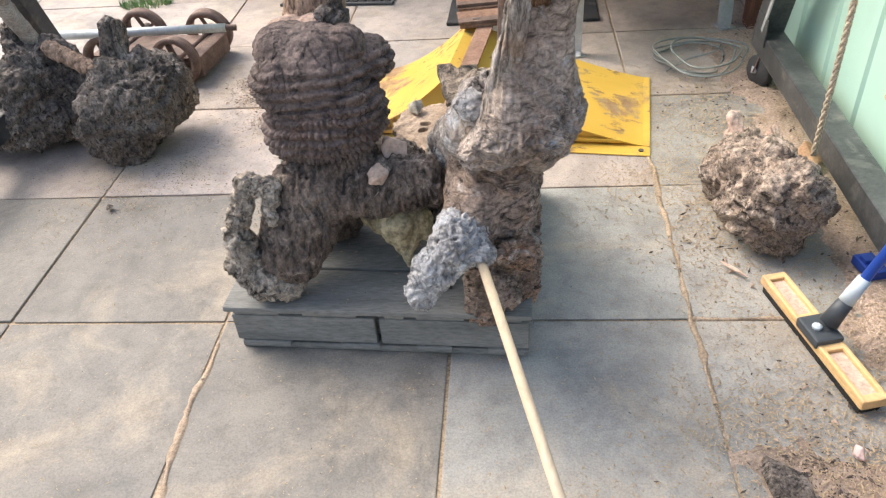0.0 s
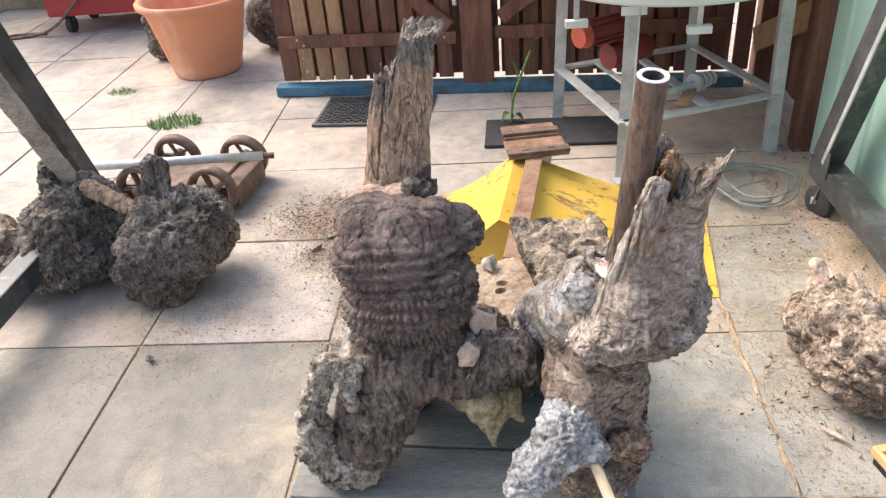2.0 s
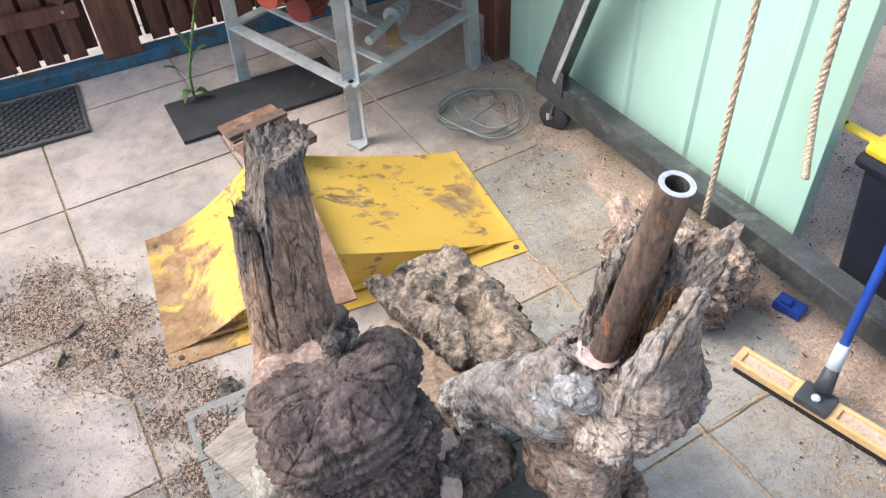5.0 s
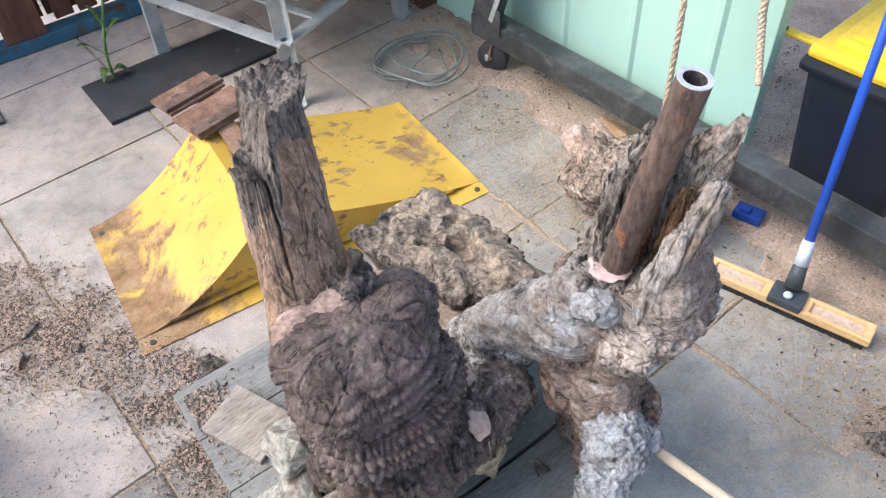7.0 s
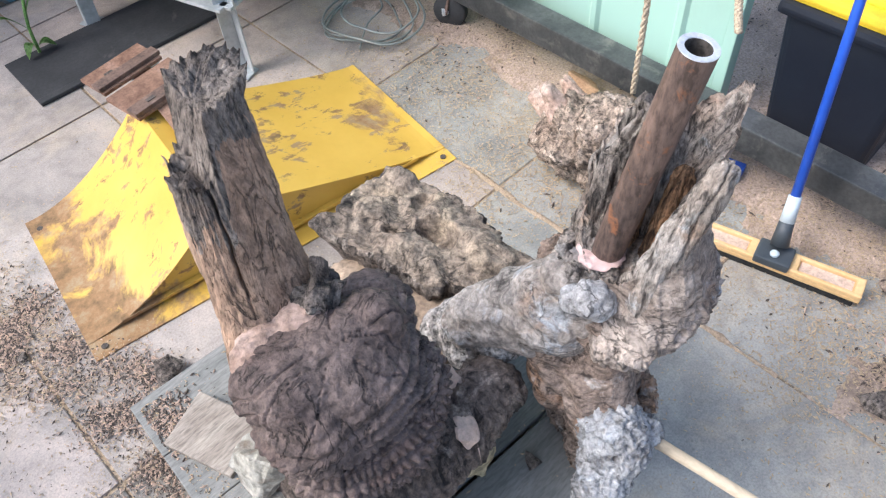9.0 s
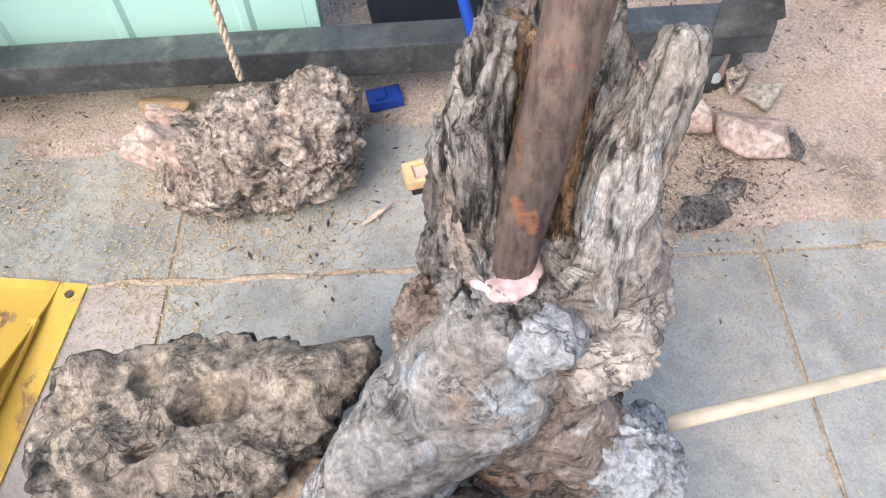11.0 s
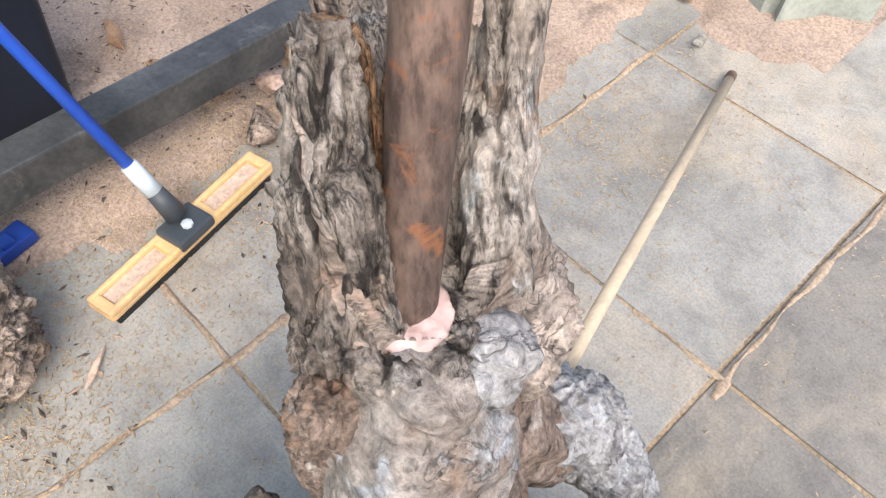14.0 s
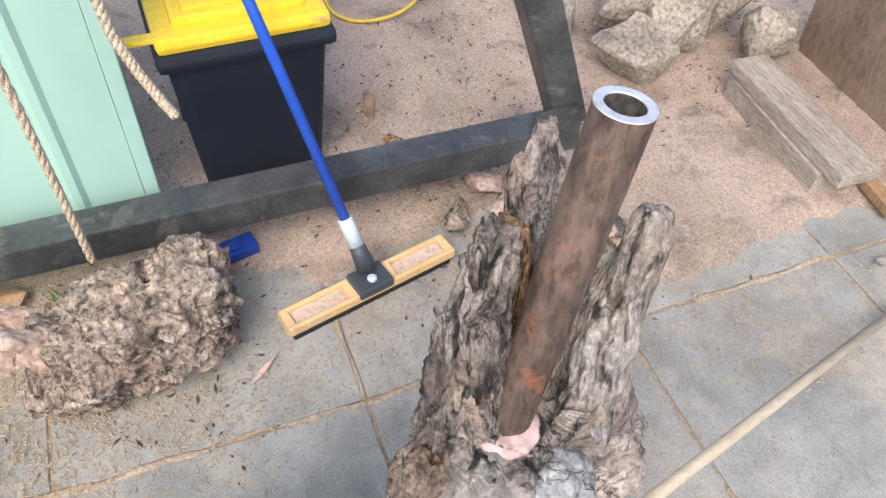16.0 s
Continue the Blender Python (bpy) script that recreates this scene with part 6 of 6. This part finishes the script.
for sx in (-0.165, 0.165):
    part("axle", rod((sx, -0.19, 0.108), (sx, 0.19, 0.108), 0.012), "cast_iron", cart)
    for sy in (-0.165, 0.165):
        m = pose(sx, sy, 0.108, 90 + (8 if sy > 0 else -8), 0, 0)
        wheel = part("wheel", spoked_wheel(m), "cast_iron", cart, "spoked cast iron wheel", True)
        part("hub", rod(m @ Vector((0, 0, -0.03)), m @ Vector((0, 0, 0.03)), 0.024), "cast_iron", wheel, "", True)
        for k in range(5):
            a = 2 * math.pi * k / 5 + 0.4
            part("spoke", bar(m @ Vector((0.02 * math.cos(a), 0.02 * math.sin(a), 0)), m @ Vector((0.086 * math.cos(a + 0.2), 0.086 * math.sin(a + 0.2), 0)), 0.026, 0.012), "cast_iron", wheel)
tube_ = thing("steel_tube", "pale blue-grey steel tube lying across the trolley", "steel tube")
part("tube", rod((-1.27, 2.70, 0.185), (-1.95, 2.56, 0.235), 0.019, seg=20), "zinc", tube_, smooth=True)
part("sleeve", rod((-1.225, 2.71, 0.18), (-1.275, 2.70, 0.185), 0.0135, seg=16), "cast_iron", tube_, "rusty end")

# ---- timber, sheet and rocks at the south edge ----
stack = thing("timber_plank", "weathered plank resting on blocks by the sheet", "timber", group="planks")
part("plank", box(0.54, 0.125, 0.045, pose(0.845, -0.388, 0.1105, 0, 0, -3.5), 0.005), "grey_timber", stack)
low = thing("timber_block", "dirty timber bearer lying in the sand", "timber", group="planks")
part("block", box(0.46, 0.085, 0.075, pose(0.865, -0.362, 0.050, 0, 0, -4.5), 0.005), "grey_timber", low)
low2 = thing("timber_block", "thin broken batten under the plank", "timber", group="planks")
part("block", bar((1.02, -0.51, 0.055), (0.485, -0.462, 0.035), 0.045, 0.03, 0.003), "tan_timber", low2)
ply = thing("board", "brown water-stained board standing behind the planks", "board")
part("panel", box(0.62, 0.018, 1.1, pose(0.93, -0.70, 0.55, -3, 0, -3), 0.002), "ply", ply)


def corrugated(points, height, lean):
    bm = bmesh.new()
    cols = []
    for x, y in points:
        cols.append([bm.verts.new((x + d, y + d - lean * (z > 0.5), z)) for d in (0, 0.004) for z in (0.0, height)])
    for a, b in zip(cols, cols[1:]):
        bm.faces.new((a[0], b[0], b[1], a[1]))
        bm.faces.new((a[2], a[3], b[3], b[2]))
        bm.faces.new((a[1], b[1], b[3], a[3]))
        bm.faces.new((a[0], a[2], b[2], b[0]))
    bmesh.ops.recalc_face_normals(bm, faces=bm.faces)
    return bm


sheet = thing("steel_sheet", "old grey-green ribbed steel sheet standing in the sand", "steel sheet")
part("sheet_body", corrugated([(0.66, -0.70), (0.56, -0.655), (0.47, -0.60), (0.43, -0.62), (0.40, -0.575), (0.335, -0.55), (0.305, -0.575), (0.285, -0.545), (0.255, -0.60), (0.22, -0.66), (0.12, -0.72)], 1.15, 0.10), "grey_green", sheet)
for i, (c, r) in enumerate([((1.28, -0.10, 0.11), (0.15, 0.13, 0.12)), ((1.52, -0.22, 0.15), (0.19, 0.16, 0.17)), ((1.36, -0.32, 0.14), (0.15, 0.14, 0.15)), ((1.62, 0.02, 0.10), (0.14, 0.12, 0.11)), ((1.45, -0.50, 0.19), (0.20, 0.17, 0.21)), ((1.22, -0.56, 0.12), (0.13, 0.11, 0.14))]):
    t = thing("rock", "angular brown sandstone rock in the dirt", "rock", group="rocks")
    chunk("rock_body", c, r, "", "stone", i + 2, t)
for i, (c, r, mat, label) in enumerate([
        ((0.75, 0.37, 0.055), (0.125, 0.09, 0.055), "collar", "pale pink lump of cut wood in the sand"),
        ((0.84, 0.52, 0.04), (0.06, 0.07, 0.035), "pale_bark", "splintered bark chunk by the frame"),
        ((0.53, 0.52, 0.022), (0.085, 0.055, 0.018), "bark", "dark crumbling bark piece on the sand"),
        ((0.70, 0.28, 0.03), (0.07, 0.04, 0.02), "bark", "dark bark flake on the sand"),
        ((0.86, 0.30, 0.045), (0.05, 0.05, 0.045), "stone", "small squared stone by the frame's foot"),
        ((0.86, 0.66, 0.035), (0.045, 0.075, 0.03), "pale_bark", "pale bark splinter by the frame"),
        ((0.37, -0.335, 0.018), (0.035, 0.022, 0.018), "chalk", "pale pebble at the end of the pole"),
        ((1.20, 0.72, 0.03), (0.05, 0.035, 0.02), "heart", "rust-brown bark curl in the dirt"),
        ((1.36, 0.74, 0.03), (0.10, 0.02, 0.015), "tan_timber", "thin tan stick in the dirt"),
        ((-0.60, 1.83, 0.02), (0.07, 0.06, 0.014), "bark", "thin dark bark flake on the paving"),
        ((-0.96, 2.22, 0.012), (0.06, 0.012, 0.01), "bark", "dark bark splinter among sawdust"),
        ((-0.19, 0.98, 0.178), (0.035, 0.02, 0.012), "bark", "dark bark scrap on the pallet"),
        ((0.58, 1.22, 0.015), (0.05, 0.01, 0.008), "chip", "pale splinter beside the burl"),
        ((0.93, 1.75, 0.05), (0.04, 0.08, 0.03), "tan_timber", "tan timber packer beneath the frame"),
        ((-0.71, 0.99, 0.012), (0.018, 0.014, 0.012), "bark", "dark crumb of bark by the pallet"),
        ((0.81, 0.50, 0.06), (0.125, 0.075, 0.055), "collar", "pink-brown block of broken wood in the dirt"),
        ((0.93, 0.56, 0.05), (0.065, 0.05, 0.045), "collar", "pinkish wedge of broken wood in the dirt"),
        ((1.03, 0.66, 0.04), (0.07, 0.045, 0.035), "collar", "pink-brown splinter of wood by the frame"),
        ((0.93, 0.36, 0.05), (0.07, 0.05, 0.04), "pale_bark", "pale flaking bark chunk in the dirt"),
        ((0.74, 0.36, 0.03), (0.05, 0.035, 0.025), "split", "brown split offcut in the dirt"),
        ((0.58, 0.44, 0.022), (0.06, 0.045, 0.016), "bark", "dark flaking bark curl in the dirt"),
        ((0.70, 0.60, 0.018), (0.022, 0.016, 0.022), "resin", "pink splinter standing in the dirt"),
        ((0.78, 0.60, 0.018), (0.026, 0.018, 0.018), "collar", "small pink wood chip in the dirt"),
        ((0.61, 0.43, 0.014), (0.04, 0.022, 0.012), "bark", "dark bark scrap on the paving"),
        ((-0.92, 2.30, 0.012), (0.05, 0.012, 0.010), "bark", "dark bark splinter in the sawdust heap"),
        ((-0.83, 2.15, 0.012), (0.018, 0.014, 0.012), "bark", "dark crumb of bark in the sawdust heap"),
        ((-1.385, 1.585, 0.012), (0.022, 0.016, 0.012), "bark", "dark crumb of bark on the paving")]):
    t = thing("wood_fragment" if mat not in ("stone", "chalk") else "stone_fragment", label, "fragment", group="fragments on the ground")
    chunk("fragment", c, r, "", mat, i + 11, t)

# ---- loose sawdust and crumbs ----


def scatter(n, seed, size, weight):
    """Small flakes thrown where weight(x, y) is high."""
    rng = random.Random(seed)
    verts, faces = [], []
    made = 0
    while made < n:
        x, y = rng.uniform(-2.4, 1.9), rng.uniform(-0.8, 3.6)
        if rng.random() > weight(x, y):
            continue
        inside = PAL.inverted() @ Vector((x, y, 0))
        z = 0.167 if abs(inside.x) < 0.37 and abs(inside.y) < 0.37 else max(0.0015, min(max(dirt_cover(x, y) * 0.25, 0.0), 0.016) + 0.004)
        s = size * rng.uniform(0.4, 1.6)
        a = rng.uniform(0, 6.28)
        d, e = Vector((math.cos(a), math.sin(a), rng.uniform(-0.3, 0.3))) * s * rng.uniform(0.8, 2.2), Vector((-math.sin(a), math.cos(a), rng.uniform(-0.3, 0.3))) * s * 0.6
        c = Vector((x, y, z + s * 0.3))
        i = len(verts)
        verts += [c + d, c + e, c - d, c - e, c + Vector((0, 0, s * 0.5))]
        faces += [(i, i + 1, i + 4), (i + 1, i + 2, i + 4), (i + 2, i + 3, i + 4), (i + 3, i, i + 4)]
        made += 1
    me = bpy.data.meshes.new("flakes")
    me.from_pydata([tuple(v) for v in verts], [], faces)
    return me


def near(x, y, cx, cy, r):
    return math.exp(-((x - cx) ** 2 + (y - cy) ** 2) / (r * r))


def dust_weight(x, y):
    w = 0.02 + 0.8 * near(x, y, 0.68, 1.45, 0.28) + 1.0 * near(x, y, 0.66, 2.05, 0.36) + 0.6 * near(x, y, 0.60, 0.75, 0.22) + 0.4 * near(x, y, 0.55, 1.65, 0.25) + 0.9 * near(x, y, -0.95, 2.42, 0.20) + 0.9 * near(x, y, -0.86, 2.2, 0.16) + 0.8 * near(x, y, -0.72, 1.98, 0.13) + 0.6 * near(x, y, -0.74, 1.72, 0.12) + 0.4 * near(x, y, 0.34, 2.1, 0.15) + 0.5 * near(x, y, 0.85, 0.75, 0.3) + 0.5 * near(x, y, 0.62, 0.35, 0.35) + 0.25 * near(x, y, -1.4, 1.75, 0.3) + 0.3 * near(x, y, 0.35, 0.0, 0.35) + 0.3 * near(x, y, -0.70, 1.45, 0.12) + (0.2 if x > 0.8 else 0)
    return w * (0.5 + 0.9 * max(0.0, noise.noise(Vector((x * 5, y * 5, 2.0))) + 0.3))


def crumb_weight(x, y):
    w = 0.0012 + 1.5 * near(x, y, -0.98, 2.40, 0.14) + 1.3 * near(x, y, -0.86, 2.22, 0.13) + 0.6 * near(x, y, -0.76, 2.02, 0.10) + 0.6 * near(x, y, -0.74, 1.62, 0.13) + 0.25 * near(x, y, -1.2, 1.8, 0.25) + 0.4 * near(x, y, 0.62, 0.47, 0.16) + 0.12 * near(x, y, -1.45, 1.85, 0.3) + 0.10 * near(x, y, 0.75, 2.0, 0.3) + 0.15 * near(x, y, 0.95, 0.6, 0.3) + 0.3 * near(x, y, -0.73, 1.45, 0.12)
    return w * (0.4 + 1.0 * max(0.0, noise.noise(Vector((x * 6, y * 6, 8.0))) + 0.3))


def heap_weight(x, y):
    w = 1.2 * near(x, y, -0.97, 2.46, 0.13) + 1.3 * near(x, y, -0.86, 2.24, 0.11) + 0.8 * near(x, y, -0.76, 2.05, 0.08) + 0.8 * near(x, y, -0.70, 1.85, 0.09) + 0.8 * near(x, y, -0.71, 1.62, 0.09) + 0.35 * near(x, y, 0.62, 0.46, 0.10)
    return w * (0.15 + 1.6 * max(0.0, noise.noise(Vector((x * 9, y * 9, 3.0))) + 0.25))


def litter_weight(x, y):
    w = (0.30 if x > 0.9 else 0.0) + 0.6 * near(x, y, 0.85, 0.5, 0.28) + 0.5 * near(x, y, 0.80, 2.2, 0.25) + 0.4 * near(x, y, 0.70, 1.40, 0.25)
    return w * (0.3 + 1.2 * max(0.0, noise.noise(Vector((x * 4, y * 4, 5.0))) + 0.2))


for label, n, seed, size, weight, mat in (("pale sawdust and wood shavings strewn over the paving", 64000, 3, 0.0024, dust_weight, "sawdust"), ("dark bark crumbs strewn over the paving", 6000, 4, 0.0017, crumb_weight, "crumb"), ("pale shavings swept into low heaps", 9000, 24, 0.0030, heap_weight, "chip_litter"), ("dark bark crumbs swept into low heaps", 6000, 25, 0.0032, heap_weight, "crumb"), ("bark litter and splinters strewn over the dirt", 2600, 14, 0.0042, litter_weight, "crumb"), ("pale wood chips strewn over the dirt", 1500, 15, 0.0045, litter_weight, "chip_litter"), ("fine wood dust over the paving", 30000, 9, 0.0012, dust_weight, "sawdust")):
    me = scatter(n, seed, size, weight)
    me.materials.append(M[mat])
    tagged(new({"sawdust": "sawdust", "crumb": "bark_crumbs"}.get(mat, "wood_chips"), me), label, "debris", kind="stuff")

# ---- sand swept into the wide joints ----


def sand_strip(a, b, width, seed):
    """A low ragged ridge of sand from a to b."""
    a, b = Vector((*a, 0)), Vector((*b, 0))
    side = Vector((a.y - b.y, b.x - a.x, 0)).normalized()
    n = int((b - a).length / 0.012)
    bm = bmesh.new()
    rows = []
    for i in range(n + 1):
        p = a.lerp(b, i / n)
        k = Vector((i * 0.16, seed * 5.0, 0.5))
        w = width * max(0.12, 0.62 + 0.75 * noise.noise(k) + 0.35 * noise.noise(k * 4))
        c = p + side * width * 0.45 * noise.noise(k * 0.7 + Vector((9, 0, 0)))
        rows.append([bm.verts.new(c + side * (w * q) + Vector((0, 0, z))) for q, z in ((-0.5, -0.003), (-0.3, 0.0022), (0, 0.0042), (0.3, 0.0022), (0.5, -0.003))])
    for r0, r1 in zip(rows, rows[1:]):
        for k in range(4):
            bm.faces.new((r0[k], r0[k + 1], r1[k + 1], r1[k]))
    bmesh.ops.recalc_face_normals(bm, faces=bm.faces)
    return bm


for k, (a, b, w) in enumerate((((0.44, 0.75), (0.44, 1.86), 0.028), ((-0.205, -0.75), (-0.205, 0.45), 0.030), ((0.44, 1.035), (0.74, 1.04), 0.020), ((-0.815, 0.3), (-0.815, 0.95), 0.035), ((0.44, -0.22), (0.44, 0.20), 0.024), ((-0.205, 0.405), (0.0, 0.405), 0.018), ((-0.815, 1.66), (-0.62, 1.66), 0.02))):
    tagged(part("joint_sand", sand_strip(a, b, w, k), "joint", smooth=True), "orange sand trodden into a paving joint", "sand", kind="stuff")

# ---- paving, slab by slab ----
paving = thing("pavement", "square concrete paving slabs, worn grey and buff", "paving", kind="structure")
JX, JY, PITCH = 0.44, 1.035, 0.63
JOINT = 0.009


def slab_mesh(seed, mat):
    rng = random.Random(seed)
    bm = box(PITCH - JOINT, PITCH - JOINT, 0.04, pose(0, 0, -0.02), 0.0035)
    for v in bm.verts:
        v.co.x += rng.uniform(-0.0018, 0.0018)
        v.co.y += rng.uniform(-0.0018, 0.0018)
    me = bpy.data.meshes.new("slab")
    bm.to_mesh(me)
    bm.free()
    me.materials.append(M[mat])
    return me


slabs = {m: [slab_mesh(k, m) for k in range(4)] for m in ("slab", "buff_slab", "dull_slab")}
rng = random.Random(21)
for i in range(-9, 2):
    for j in range(-4, 10):
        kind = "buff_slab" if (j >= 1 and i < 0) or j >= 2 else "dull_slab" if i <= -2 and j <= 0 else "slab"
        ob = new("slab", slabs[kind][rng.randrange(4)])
        ob.parent = paving
        ob.matrix_local = pose(JX + (i + 0.5) * PITCH, JY + (j + 0.5) * PITCH, rng.uniform(-0.0015, 0.0015), rng.uniform(-0.12, 0.12), rng.uniform(-0.12, 0.12), 90 * rng.randrange(4))
